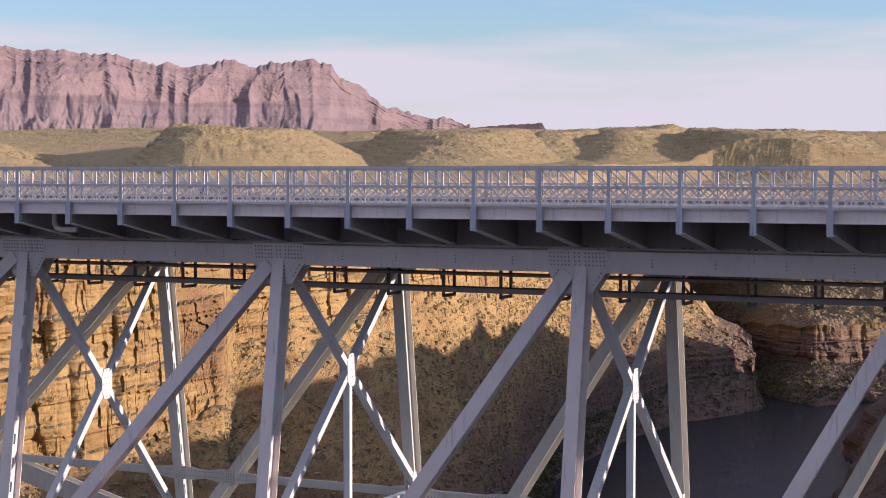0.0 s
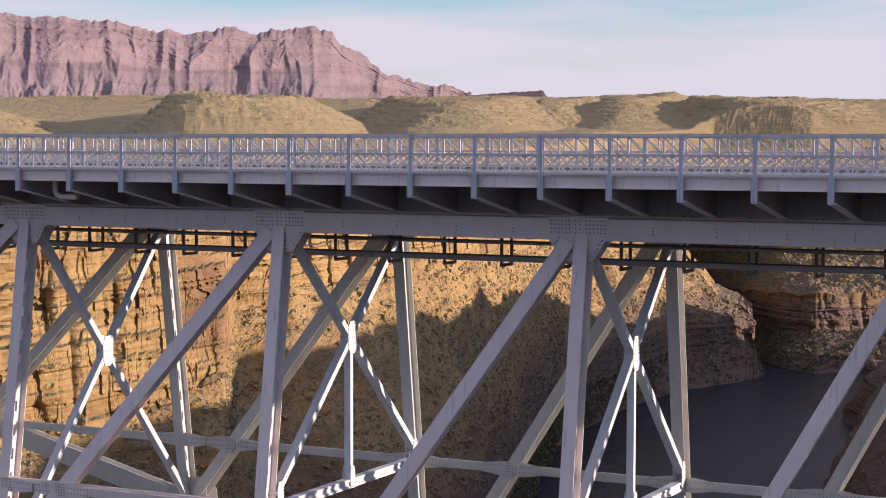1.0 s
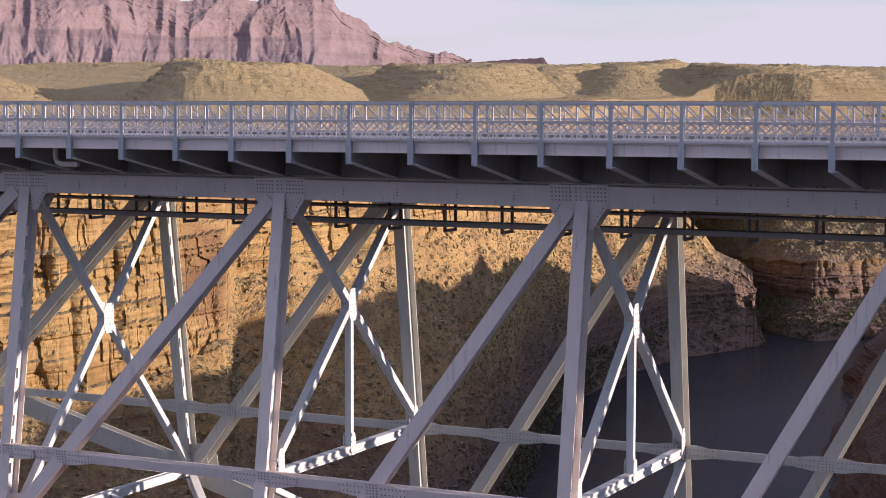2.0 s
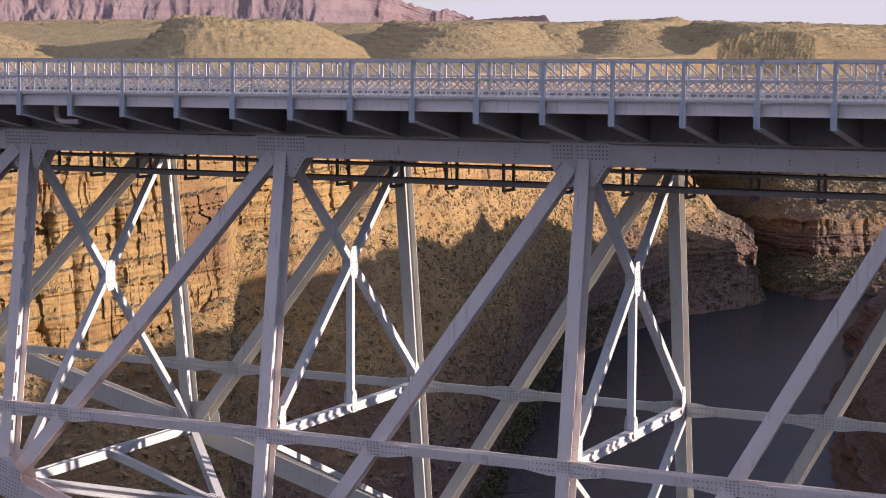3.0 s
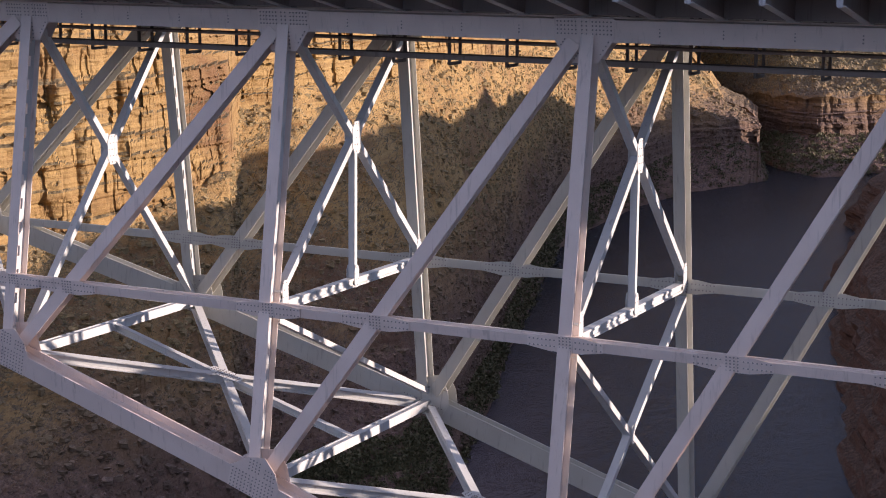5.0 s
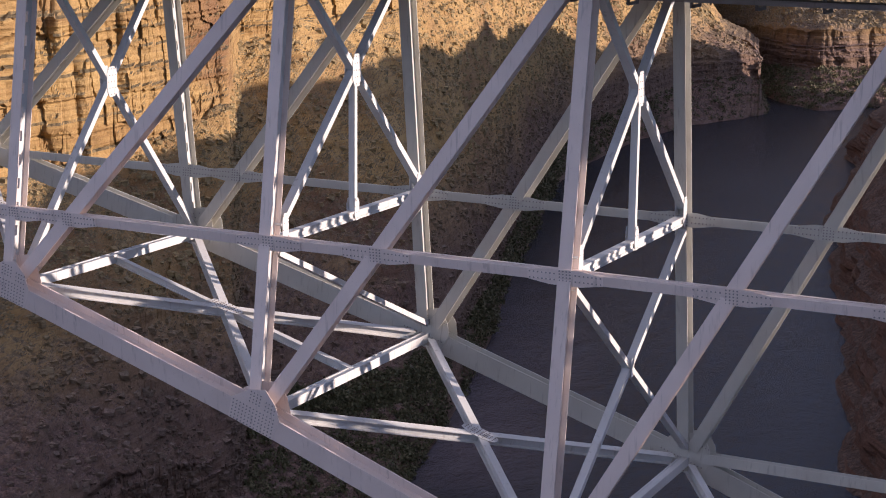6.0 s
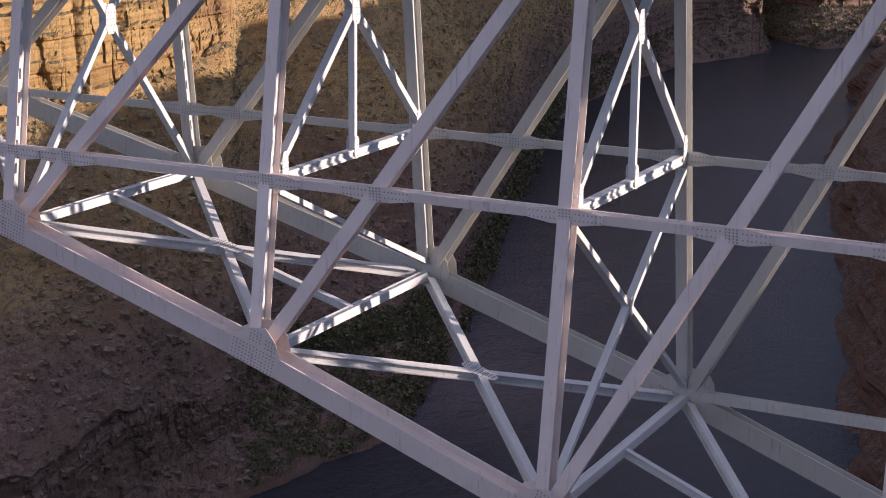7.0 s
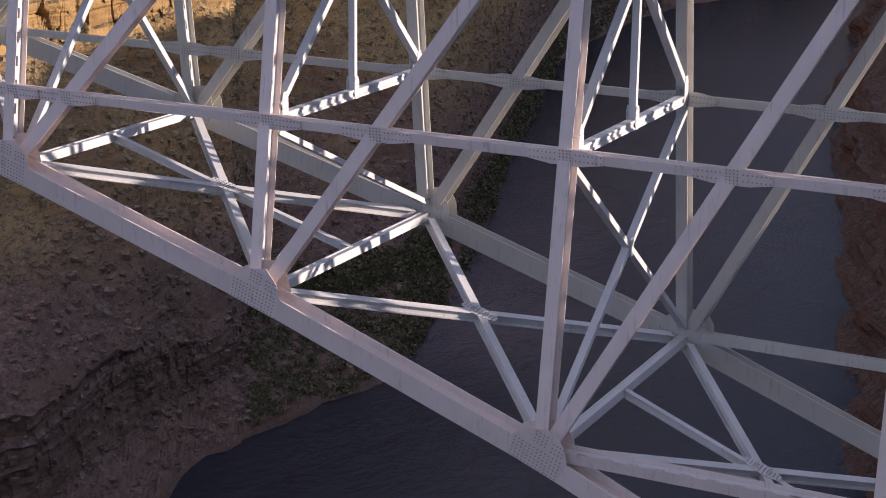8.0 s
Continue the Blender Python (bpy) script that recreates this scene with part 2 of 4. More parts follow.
def axes_of(p0, p1, face):
    a = (Vector(p1) - Vector(p0))
    length = a.length
    a.normalize()
    n = Vector(face)
    n = (n - n.dot(a) * a).normalized()
    return a, n, a.cross(n), length


def prism(bm, outline, o, u, v, n, thick):
    """A plate of the outline [(u, v)] in the plane through o, thick along n."""
    o, u, v, n = Vector(o), Vector(u), Vector(v), Vector(n)
    if u.cross(v).dot(n) < 0:
        outline = outline[::-1]
    lo = [bm.verts.new(o + a * u + b * v) for a, b in outline]
    hi = [bm.verts.new(p.co + n * thick) for p in lo]
    bm.faces.new(lo[::-1])
    bm.faces.new(hi)
    k = len(lo)
    for i in range(k):
        bm.faces.new((lo[i], lo[(i + 1) % k], hi[(i + 1) % k], hi[i]))


def extrude(bm, outline, p0, a, length, u, v):
    """A solid bar of the cross-section outline [(u, v)] along a."""
    p0, a, u, v = Vector(p0), Vector(a), Vector(u), Vector(v)
    prism(bm, outline, p0, u, v, a, length)


def built_up(p0, p1, face, w, d, cut0=0.0, cut1=0.0, inset=0.035, lip=0.07):
    """A riveted box member: web plates face +-face, the covers between them are set in."""
    a, n, s, length = axes_of(p0, p1, face)
    bm = bmesh.new()
    h, k, q, e = w / 2, d / 2, w / 2 - inset, d / 2 - lip
    extrude(bm, [(-h, -k), (h, -k), (h, -e), (q, -e), (q, e), (h, e), (h, k), (-h, k), (-h, e), (-q, e), (-q, -e), (-h, -e)],
            Vector(p0) + a * cut0, a, length - cut0 - cut1, s, n)
    return bm


def channel(p0, p1, face, w, d, lip, cut0=0.0, cut1=0.0, t=0.02):
    """A channel whose back is the face at +face*d/2 and whose legs point inwards."""
    a, n, s, length = axes_of(p0, p1, face)
    bm = bmesh.new()
    h, k = w / 2, d / 2
    extrude(bm, [(-h, k), (-h, k - lip), (-h + t, k - lip), (-h + t, k - t), (h - t, k - t), (h - t, k - lip), (h, k - lip), (h, k)], Vector(p0) + a * cut0, a, length - cut0 - cut1, s, n)
    return bm


def slotted(p0, p1, face, w, d, cut0=0.0, cut1=0.0, pitch=0.68, slot=0.28, hw=0.045, t=0.012):
    """A cover plate with a row of long hand-holes, facing +face, at d/2 from the axis."""
    a, n, s, length = axes_of(p0, p1, face)
    o = Vector(p0) + a * cut0 + n * (d / 2)
    length -= cut0 + cut1
    count = int((length - 0.3) // pitch)
    start = (length - count * pitch) / 2
    rows = [0.0]
    for i in range(count):
        c = start + (i + 0.5) * pitch
        rows += [c - slot / 2, c + slot / 2]
    rows.append(length)
    cols = [-w / 2, -hw, hw, w / 2]
    bm = bmesh.new()
    V = [[[bm.verts.new(o + a * r + s * c - n * t * k) for c in cols] for r in rows] for k in (0, 1)]
    solid = lambda i, j: 0 <= i < len(rows) - 1 and 0 <= j < 3 and not (j == 1 and i % 2 == 1)
    for i in range(len(rows) - 1):
        for j in range(3):
            if not solid(i, j):
                continue
            q = [(i, j), (i, j + 1), (i + 1, j + 1), (i + 1, j)]
            bm.faces.new([V[0][x][y] for x, y in q])
            bm.faces.new([V[1][x][y] for x, y in q[::-1]])
            for (p, r), nb in zip(((q[0], q[1]), (q[1], q[2]), (q[2], q[3]), (q[3], q[0])), ((i - 1, j), (i, j + 1), (i + 1, j), (i, j - 1))):
                if not solid(*nb):
                    bm.faces.new((V[0][r[0]][r[1]], V[0][p[0]][p[1]], V[1][p[0]][p[1]], V[1][r[0]][r[1]]))
    bmesh.ops.recalc_face_normals(bm, faces=bm.faces[:])
    return bm


def rolled(p0, p1, up, w, d, cut0=0.0, cut1=0.0, t=0.022):
    """A rolled I-section with flanges facing +-up."""
    a, n, s, length = axes_of(p0, p1, up)
    h, k, q = w / 2, d / 2, t / 2
    bm = bmesh.new()
    extrude(bm, [(-h, -k), (h, -k), (h, -k + t), (q, -k + t), (q, k - t), (h, k - t), (h, k), (-h, k), (-h, k - t), (-q, k - t), (-q, -k + t), (-h, -k + t)],
            Vector(p0) + a * cut0, a, length - cut0 - cut1, s, n)
    return bm


def studs(bm, points, o, u, v, n, r=0.024, rise=0.022):
    """Round rivet heads at plate coordinates."""
    o, u, v, n = Vector(o), Vector(u), Vector(v), Vector(n)
    flip = u.cross(v).dot(n) < 0
    for a, b in points:
        c = o + a * u + b * v
        base = [bm.verts.new(c + r * (math.cos(q) * u + math.sin(q) * v)) for q in (0, 1.047, 2.094, 3.142, 4.189, 5.236)]
        top = [bm.verts.new(c + n * rise + 0.55 * (p.co - c)) for p in base]
        if flip:
            base, top = base[::-1], top[::-1]
        bm.faces.new(top)
        for i in range(6):
            bm.faces.new((base[i], base[(i + 1) % 6], top[(i + 1) % 6], top[i]))


def block(x0, x1, y0, y1, step=0.1):
    nx, ny = max(1, round((x1 - x0) / step)), max(1, round((y1 - y0) / step))
    return [(x0 + (x1 - x0) * i / nx, y0 + (y1 - y0) * j / ny) for i in range(nx + 1) for j in range(ny + 1)]


# ------------------------------------------------------------------ the arch bridge
PANEL, WIDTH, BATTER, MID_Z = 8.5344, 6.54, 0.1375, -7.67
CROWN, FIRST, LAST = -6, -17, 5
BAY = PANEL / 5


def depth(j):
    """Height of the arch rib's axis at panel point j."""
    known = {0: -9.86, 1: -12.37, 2: -15.23}
    return known.get(j, -2.50 - 0.1935 * (j + 6.15) ** 2)


def face_y(side, z):
    """Outer-to-inner truss plane (its face towards the camera) at height z: side 0 near, 1 far."""
    return WIDTH - BATTER * z if side else BATTER * z


def node(side, j, z, inward=0.0):
    y = face_y(side, z)
    return Vector((j * PANEL, y, z))


bridge = tagged(empty("arch_bridge", (0, 0, 0)), "grey painted riveted steel spandrel arch bridge across the canyon", "bridge")
N_NEAR = Vector((0, -1, -BATTER)).normalized()
N_FAR = Vector((0, -1, BATTER)).normalized()
DROP = Vector((0, 0, -0.09))                     # the chord's axis below the panel points
HALF = 0.24                                      # half of the trusses' thickness



def h_member(name, p0, p1, face, w, d, cut0, cut1, slots, mat, t=0.02, inset=0.05):
    """An H member: flange plates face +-face with one web between them, pierced by hand-holes; a closed box where slots is not set."""
    if not slots:
        part(name, built_up(p0, p1, face, w, d, cut0, cut1, inset, t), mat, bridge)
        return
    a, n, s_, length = axes_of(p0, p1, face)
    c = Vector(p0) + a * (cut0 + (length - cut0 - cut1) / 2)
    covers = []
    for k in (1, -1):
        bm = bmesh.new()
        slab(bm, c + n * k * (d / 2 - t / 2), a * (length - cut0 - cut1) / 2, s_ * w / 2, n * t / 2)
        covers.append(bm)
    whole = part(name, covers[0], mat, bridge)
    part("cover_plate", covers[1], mat, whole)
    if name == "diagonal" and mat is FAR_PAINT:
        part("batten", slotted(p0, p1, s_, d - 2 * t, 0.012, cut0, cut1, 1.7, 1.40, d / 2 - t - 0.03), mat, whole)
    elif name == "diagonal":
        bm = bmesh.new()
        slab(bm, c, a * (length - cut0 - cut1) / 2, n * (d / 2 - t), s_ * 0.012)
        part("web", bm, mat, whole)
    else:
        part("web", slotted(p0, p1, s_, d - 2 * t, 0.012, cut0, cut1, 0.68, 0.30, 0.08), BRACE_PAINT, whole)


for side in (0, 1):
    nrm = N_NEAR if side == 0 else N_FAR
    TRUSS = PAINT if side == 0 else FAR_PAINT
    back = -nrm * HALF                            # member axes lie behind the face plane

    for j in range(FIRST, LAST + 1):
        close = -3 <= j <= 4
        top, bot = node(side, j, 0.0), node(side, j, depth(j))
        hmid = depth(j) < MID_Z - 1.0
        SHIFT = Vector((-0.02 if side == 0 and j > 1 else -0.12 if side == 0 or j < 2 else -0.06, 0, 0))
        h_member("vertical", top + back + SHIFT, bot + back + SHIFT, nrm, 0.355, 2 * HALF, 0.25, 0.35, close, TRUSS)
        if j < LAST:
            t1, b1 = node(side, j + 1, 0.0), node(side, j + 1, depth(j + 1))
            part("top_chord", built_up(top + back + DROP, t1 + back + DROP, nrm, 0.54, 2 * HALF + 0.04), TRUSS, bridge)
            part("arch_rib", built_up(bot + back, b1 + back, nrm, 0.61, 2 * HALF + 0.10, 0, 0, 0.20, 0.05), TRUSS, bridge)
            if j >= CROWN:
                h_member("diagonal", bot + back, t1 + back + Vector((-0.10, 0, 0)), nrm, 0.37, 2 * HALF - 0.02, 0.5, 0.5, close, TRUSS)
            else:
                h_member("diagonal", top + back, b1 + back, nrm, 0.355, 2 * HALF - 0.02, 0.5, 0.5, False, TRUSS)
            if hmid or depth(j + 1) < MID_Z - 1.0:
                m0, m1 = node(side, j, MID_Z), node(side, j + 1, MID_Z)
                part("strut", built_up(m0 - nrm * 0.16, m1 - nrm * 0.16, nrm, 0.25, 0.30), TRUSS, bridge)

    for j in (2, 3, 4):                           # lower struts towards the springing
        z2 = depth(2) + 0.15
        m0, m1 = node(side, j, z2), node(side, j + 1, z2)
        h_member("strut", m0 + back, m1 + back, nrm, 0.30, 2 * HALF - 0.04, 0.3 if j == 2 else 0.0, 0.0, True, TRUSS)

    for j in range(-3, 4):                        # stitch rivets on the chord webs
        bm = bmesh.new()
        spots = [(j * PANEL + f * PANEL, z) for f in (0.215, 0.40, 0.60, 0.785) for z in (-0.175, -0.09, -0.005)]
        studs(bm, spots, nrm * 0.021, (1, 0, 0), (0, 0, 1), nrm) if side == 0 else studs(bm, spots, Vector((0, WIDTH, 0)) + nrm * 0.021, (1, 0, 0), (0, 0, 1), nrm)
        tagged(part("rivets", bm, RIVET, bridge), kind="stuff")

    up = Vector((0, 0, 1))
    up = (up - up.dot(nrm) * nrm).normalized()
    X = Vector((1, 0, 0))
    SHIFT = Vector((-0.10, 0, 0))                 # plates sit a little short of the panel points
    for j in range(FIRST, LAST + 1):
        close = -2 <= j <= 3
        sgn = 1 if j > CROWN else -1
        # top gusset
        outline = [(-0.78, 0.245), (0.78, 0.245), (0.78, -0.24), (0.34, -0.86), (-0.46, -0.86), (-0.80, -0.30)]
        outline = [(x * sgn, z) for x, z in outline]
        spots = block(-0.70, -0.22, -0.14, 0.16) + block(-0.06, 0.06, -0.14, 0.16, 0.12) + block(0.22, 0.70, -0.14, 0.16) + \
            block(-0.10, 0.14, -0.78, -0.36) + [(-0.62 + 0.085 * a + 0.05 * b, -0.42 - 0.085 * a + 0.07 * b) for a in range(5) for b in range(3)] + \
            [(0.62 - 0.07 * a, -0.33 - 0.1 * a) for a in range(4)]
        for out in (1, -1):
            o = node(side, j, -0.03) + SHIFT + (nrm * 0.022 if out == 1 else -nrm * (2 * HALF + 0.022))
            bm = bmesh.new()
            prism(bm, outline, o, X, up, nrm * out, 0.014)
            plate = part("gusset_plate", bm, TRUSS, bridge)
            if close and (out == 1 or side == 1):
                bm = bmesh.new()
                studs(bm, [(x * sgn, z) for x, z in spots], o + nrm * out * 0.013, X, up, nrm * out)
                tagged(part("rivets", bm, RIVET, plate), kind="stuff")
        # foot gusset on the rib, set along it
        z = depth(j)
        a0 = (node(side, j + 1, depth(j + 1)) - node(side, j - 1, depth(j - 1))).normalized()
        c0 = nrm.cross(a0)
        c0 = c0 if c0.z > 0 else -c0
        outline = [(-0.88, -0.32), (0.60, -0.32), (0.72, 0.31), (0.52, 0.70), (0.12, 1.0), (-0.35, 0.80), (-0.88, 0.32)]
        spots = block(-0.80, 0.54, -0.27, 0.27, 0.11) + block(-0.30, 0.02, 0.46, 0.76, 0.11) + block(0.22, 0.52, 0.42, 0.66, 0.11)
        outline, spots = [[(x * sgn, w) for x, w in q] for q in (outline, spots)]
        for out in (1, -1):
            o = node(side, j, z) + (nrm * 0.052 if out == 1 else -nrm * (2 * HALF + 0.052))
            bm = bmesh.new()
            prism(bm, outline, o, a0, c0, nrm * out, 0.014)
            plate = part("gusset_plate", bm, TRUSS, bridge)
            if close and (out == 1 or side == 1):
                bm = bmesh.new()
                studs(bm, spots if out * (1 - 2 * side) == 1 else spots[::3], o + nrm * out * 0.013, a0, c0, nrm * out)
                tagged(part("rivets", bm, RIVET, plate), kind="stuff")
        # gussets of the strut, at the vertical and at the diagonal
        if j >= 0 or j <= 2 * CROWN:
            s0 = (MID_Z - depth(j)) / (0 - depth(j))
            for dx in ((0.0,) if j == LAST or j == FIRST else (0.0, s0 * PANEL * sgn)):
                outline = [(-1.0, -0.12), (-0.42, -0.21), (0.42, -0.21), (1.0, -0.12), (1.0, 0.12), (0.42, 0.21), (-0.42, 0.21), (-1.0, 0.12)]
                spots = block(-0.94, -0.28, -0.08, 0.08, 0.11) + block(-0.14, 0.14, -0.16, 0.16, 0.09) + block(0.28, 0.94, -0.08, 0.08, 0.11)
                for out in (1,):
                    o = node(side, j, MID_Z) + X * dx + (nrm * 0.008 if out == 1 else -nrm * (2 * HALF + 0.008))
                    bm = bmesh.new()
                    prism(bm, outline, o, X, up, nrm * out, 0.014)
                    plate = part("gusset_plate", bm, TRUSS, bridge)
                    if close and (out == 1 or side == 1):
                        bm = bmesh.new()
                        studs(bm, spots, o + nrm * out * 0.013, X, up, nrm * out)
                        tagged(part("rivets", bm, RIVET, plate), kind="stuff")

# cross frames and rib bracing between the two trusses
Y = Vector((0, 1, 0))
for j in range(FIRST, LAST + 1):
    close = -2 <= j <= 3
    x = j * PANEL

    def inner(side, z, extra=0.0):
        y = face_y(side, z)
        return Vector((x, y + 2 * HALF + extra, z)) if side == 0 else Vector((x, y - extra, z))

    split = depth(j) < MID_Z - 3.0
    zt, zb = -0.55, depth(j) + (0.45 if split else -0.15)
    zc = MID_Z if split else zb
    p = [inner(0, zt), inner(1, zt), inner(0, zc + 0.35), inner(1, zc + 0.35)]
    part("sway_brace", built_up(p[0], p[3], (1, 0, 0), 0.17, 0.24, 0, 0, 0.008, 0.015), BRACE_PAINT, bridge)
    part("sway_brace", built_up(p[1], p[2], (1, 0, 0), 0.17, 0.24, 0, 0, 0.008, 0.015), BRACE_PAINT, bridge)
    w0, w1 = p[1].y - p[0].y, p[3].y - p[2].y
    zx = p[0].z + (p[2].z - p[0].z) * w0 / (w0 + w1)
    cx = Vector((x, (p[0].y + p[1].y) / 2, zx))

    def cross_plate(c, hw, hh):
        for out in (1, -1):
            bm = bmesh.new()
            prism(bm, [(-hw, -hh * 0.55), (-hw * 0.55, -hh), (hw * 0.55, -hh), (hw, -hh * 0.55), (hw, hh * 0.55), (hw * 0.55, hh), (-hw * 0.55, hh), (-hw, hh * 0.55)], c + Vector((out * 0.124, 0, 0)), Y, Vector((0, 0, 1)), Vector((out, 0, 0)), 0.012)
            plate = part("gusset_plate", bm, BRACE_PAINT, bridge)
            if close and out == 1:
                bm = bmesh.new()
                studs(bm, [(float(u) + (0.03 if i % 2 else -0.03), float(w)) for i, w in enumerate(np.linspace(-hh + 0.07, hh - 0.07, max(3, int(hh * 13)))) for u in np.linspace(-hw * 0.6, hw * 0.6, max(2, int(hw * 13)))], c + Vector((0.135, 0, 0)), Y, Vector((0, 0, 1)), Vector((1, 0, 0)), 0.022, 0.010)
                tagged(part("rivets", bm, RIVET, plate), kind="stuff")

    cross_plate(cx, 0.24, 0.46)
    if split:
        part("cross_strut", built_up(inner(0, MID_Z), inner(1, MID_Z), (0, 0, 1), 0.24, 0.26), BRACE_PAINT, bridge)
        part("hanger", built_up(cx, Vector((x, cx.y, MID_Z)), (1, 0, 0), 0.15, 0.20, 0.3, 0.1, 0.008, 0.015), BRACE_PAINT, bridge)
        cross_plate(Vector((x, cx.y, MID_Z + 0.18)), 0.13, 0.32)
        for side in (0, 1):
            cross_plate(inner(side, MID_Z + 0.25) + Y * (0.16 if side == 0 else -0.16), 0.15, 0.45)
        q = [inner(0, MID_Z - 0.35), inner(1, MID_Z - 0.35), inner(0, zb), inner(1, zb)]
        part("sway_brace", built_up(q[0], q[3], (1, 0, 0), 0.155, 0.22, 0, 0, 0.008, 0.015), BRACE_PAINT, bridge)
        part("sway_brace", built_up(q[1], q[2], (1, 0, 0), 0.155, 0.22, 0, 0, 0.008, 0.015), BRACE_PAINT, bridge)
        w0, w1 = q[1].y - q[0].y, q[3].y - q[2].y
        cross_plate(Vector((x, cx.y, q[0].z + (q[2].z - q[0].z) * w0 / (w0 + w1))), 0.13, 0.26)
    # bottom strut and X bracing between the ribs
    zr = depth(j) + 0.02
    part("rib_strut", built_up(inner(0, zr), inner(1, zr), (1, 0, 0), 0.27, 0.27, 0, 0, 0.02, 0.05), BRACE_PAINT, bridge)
    if j < LAST:
        z2 = depth(j + 1) + 0.02
        x2 = (j + 1) * PANEL
        a0, a1 = inner(0, zr), inner(1, zr)
        b0 = Vector((x2, face_y(0, z2) + 2 * HALF, z2))
        b1 = Vector((x2, face_y(1, z2), z2))
        flat = (b0 - a0).cross(Y).normalized()
        flat = flat if flat.z > 0 else -flat
        w0, w1 = a1.y - a0.y, b1.y - b0.y
        f = w0 / (w0 + w1)
        c = a0.lerp(b1, f)
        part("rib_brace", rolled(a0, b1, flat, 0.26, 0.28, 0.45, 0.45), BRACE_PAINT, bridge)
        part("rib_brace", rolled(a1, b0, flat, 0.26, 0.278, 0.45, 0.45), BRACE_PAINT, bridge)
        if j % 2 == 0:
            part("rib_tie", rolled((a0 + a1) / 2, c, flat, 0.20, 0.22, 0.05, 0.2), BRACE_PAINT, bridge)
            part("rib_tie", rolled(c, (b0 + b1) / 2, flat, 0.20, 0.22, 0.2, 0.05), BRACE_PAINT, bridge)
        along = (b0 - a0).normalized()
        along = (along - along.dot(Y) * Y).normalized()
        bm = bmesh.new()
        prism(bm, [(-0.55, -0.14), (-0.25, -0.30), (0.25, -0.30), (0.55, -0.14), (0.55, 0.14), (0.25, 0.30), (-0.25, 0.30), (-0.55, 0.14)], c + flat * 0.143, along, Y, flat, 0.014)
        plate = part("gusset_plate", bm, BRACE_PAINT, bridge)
        if close:
            bm = bmesh.new()
            studs(bm, block(-0.45, 0.45, -0.10, 0.10) + block(-0.2, 0.2, -0.24, 0.24, 0.12), c + flat * 0.156, along, Y, flat)
            tagged(part("rivets", bm, RIVET, plate), kind="stuff")

# ---- floor: beams with cantilever brackets, stringers, slab, fascia
OVER = 2.25
X0, X1 = FIRST * PANEL, LAST * PANEL
MIDY = WIDTH / 2 + HALF                           # centre line of the deck
FAR_Y = 2 * MIDY + OVER
bays = range(FIRST * 5, LAST * 5 + 1)


def bracket_mesh():
    bm = bmesh.new()
    prism(bm, [(-OVER, 0.72), (0.15, 0.25), (0.15, 0.96), (-OVER, 0.96)], (-0.008, 0, 0), (0, 1, 0), (0, 0, 1), (1, 0, 0), 0.016)
    return bm


def bracket_flange():
    bm = bmesh.new()
    a = Vector((0, 0.15 + OVER, 0.25 - 0.72))
    a.normalize()
    slab(bm, (0, (0.15 - OVER) / 2, 0.485), (0.10, 0, 0), a * 1.22, Vector((1, 0, 0)).cross(a) * 0.012)
    box(bm, -0.16, 0.16, 0.12, 0.42, 0.236, 0.262)
    return bm


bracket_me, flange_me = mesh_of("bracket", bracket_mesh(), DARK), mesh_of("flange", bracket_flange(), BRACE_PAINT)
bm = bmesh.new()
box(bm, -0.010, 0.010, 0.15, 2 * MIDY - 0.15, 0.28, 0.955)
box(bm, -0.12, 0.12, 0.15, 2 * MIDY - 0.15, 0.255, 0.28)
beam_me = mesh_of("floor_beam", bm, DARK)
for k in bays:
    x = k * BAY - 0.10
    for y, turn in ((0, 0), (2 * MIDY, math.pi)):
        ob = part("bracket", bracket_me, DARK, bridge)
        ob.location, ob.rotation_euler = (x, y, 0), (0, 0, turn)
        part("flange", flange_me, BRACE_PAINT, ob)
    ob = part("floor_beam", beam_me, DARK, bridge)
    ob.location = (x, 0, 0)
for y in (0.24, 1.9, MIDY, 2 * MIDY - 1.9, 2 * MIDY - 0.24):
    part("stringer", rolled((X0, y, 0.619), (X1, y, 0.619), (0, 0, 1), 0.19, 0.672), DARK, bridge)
bm = bmesh.new()
box(bm, X0, X1, -OVER + 0.09, FAR_Y - 0.09, 0.962, 1.20)
part("deck_slab", bm, DECK, bridge)
for y, out in ((-OVER + 0.05, -1), (FAR_Y - 0.05, 1)):
    bm = bmesh.new()
    extrude(bm, [(y - 0.012 * out, 0.975), (y + 0.05 * out, 0.975), (y + 0.05 * out, 0.988), (y + 0.012 * out, 0.988), (y + 0.012 * out, 1.255),
                 (y + 0.05 * out, 1.255), (y + 0.05 * out, 1.268), (y - 0.012 * out, 1.268)][::out], (X0, 0, 0), (1, 0, 0), X1 - X0, (0, 1, 0), (0, 0, 1))
    part("fascia_beam", bm, PAINT, bridge)
    bm = bmesh.new()
    box(bm, X0, X1, y - out * 0.45, y - out * 0.04, 1.203, 1.28)
    part("kerb", bm, DECK, bridge)


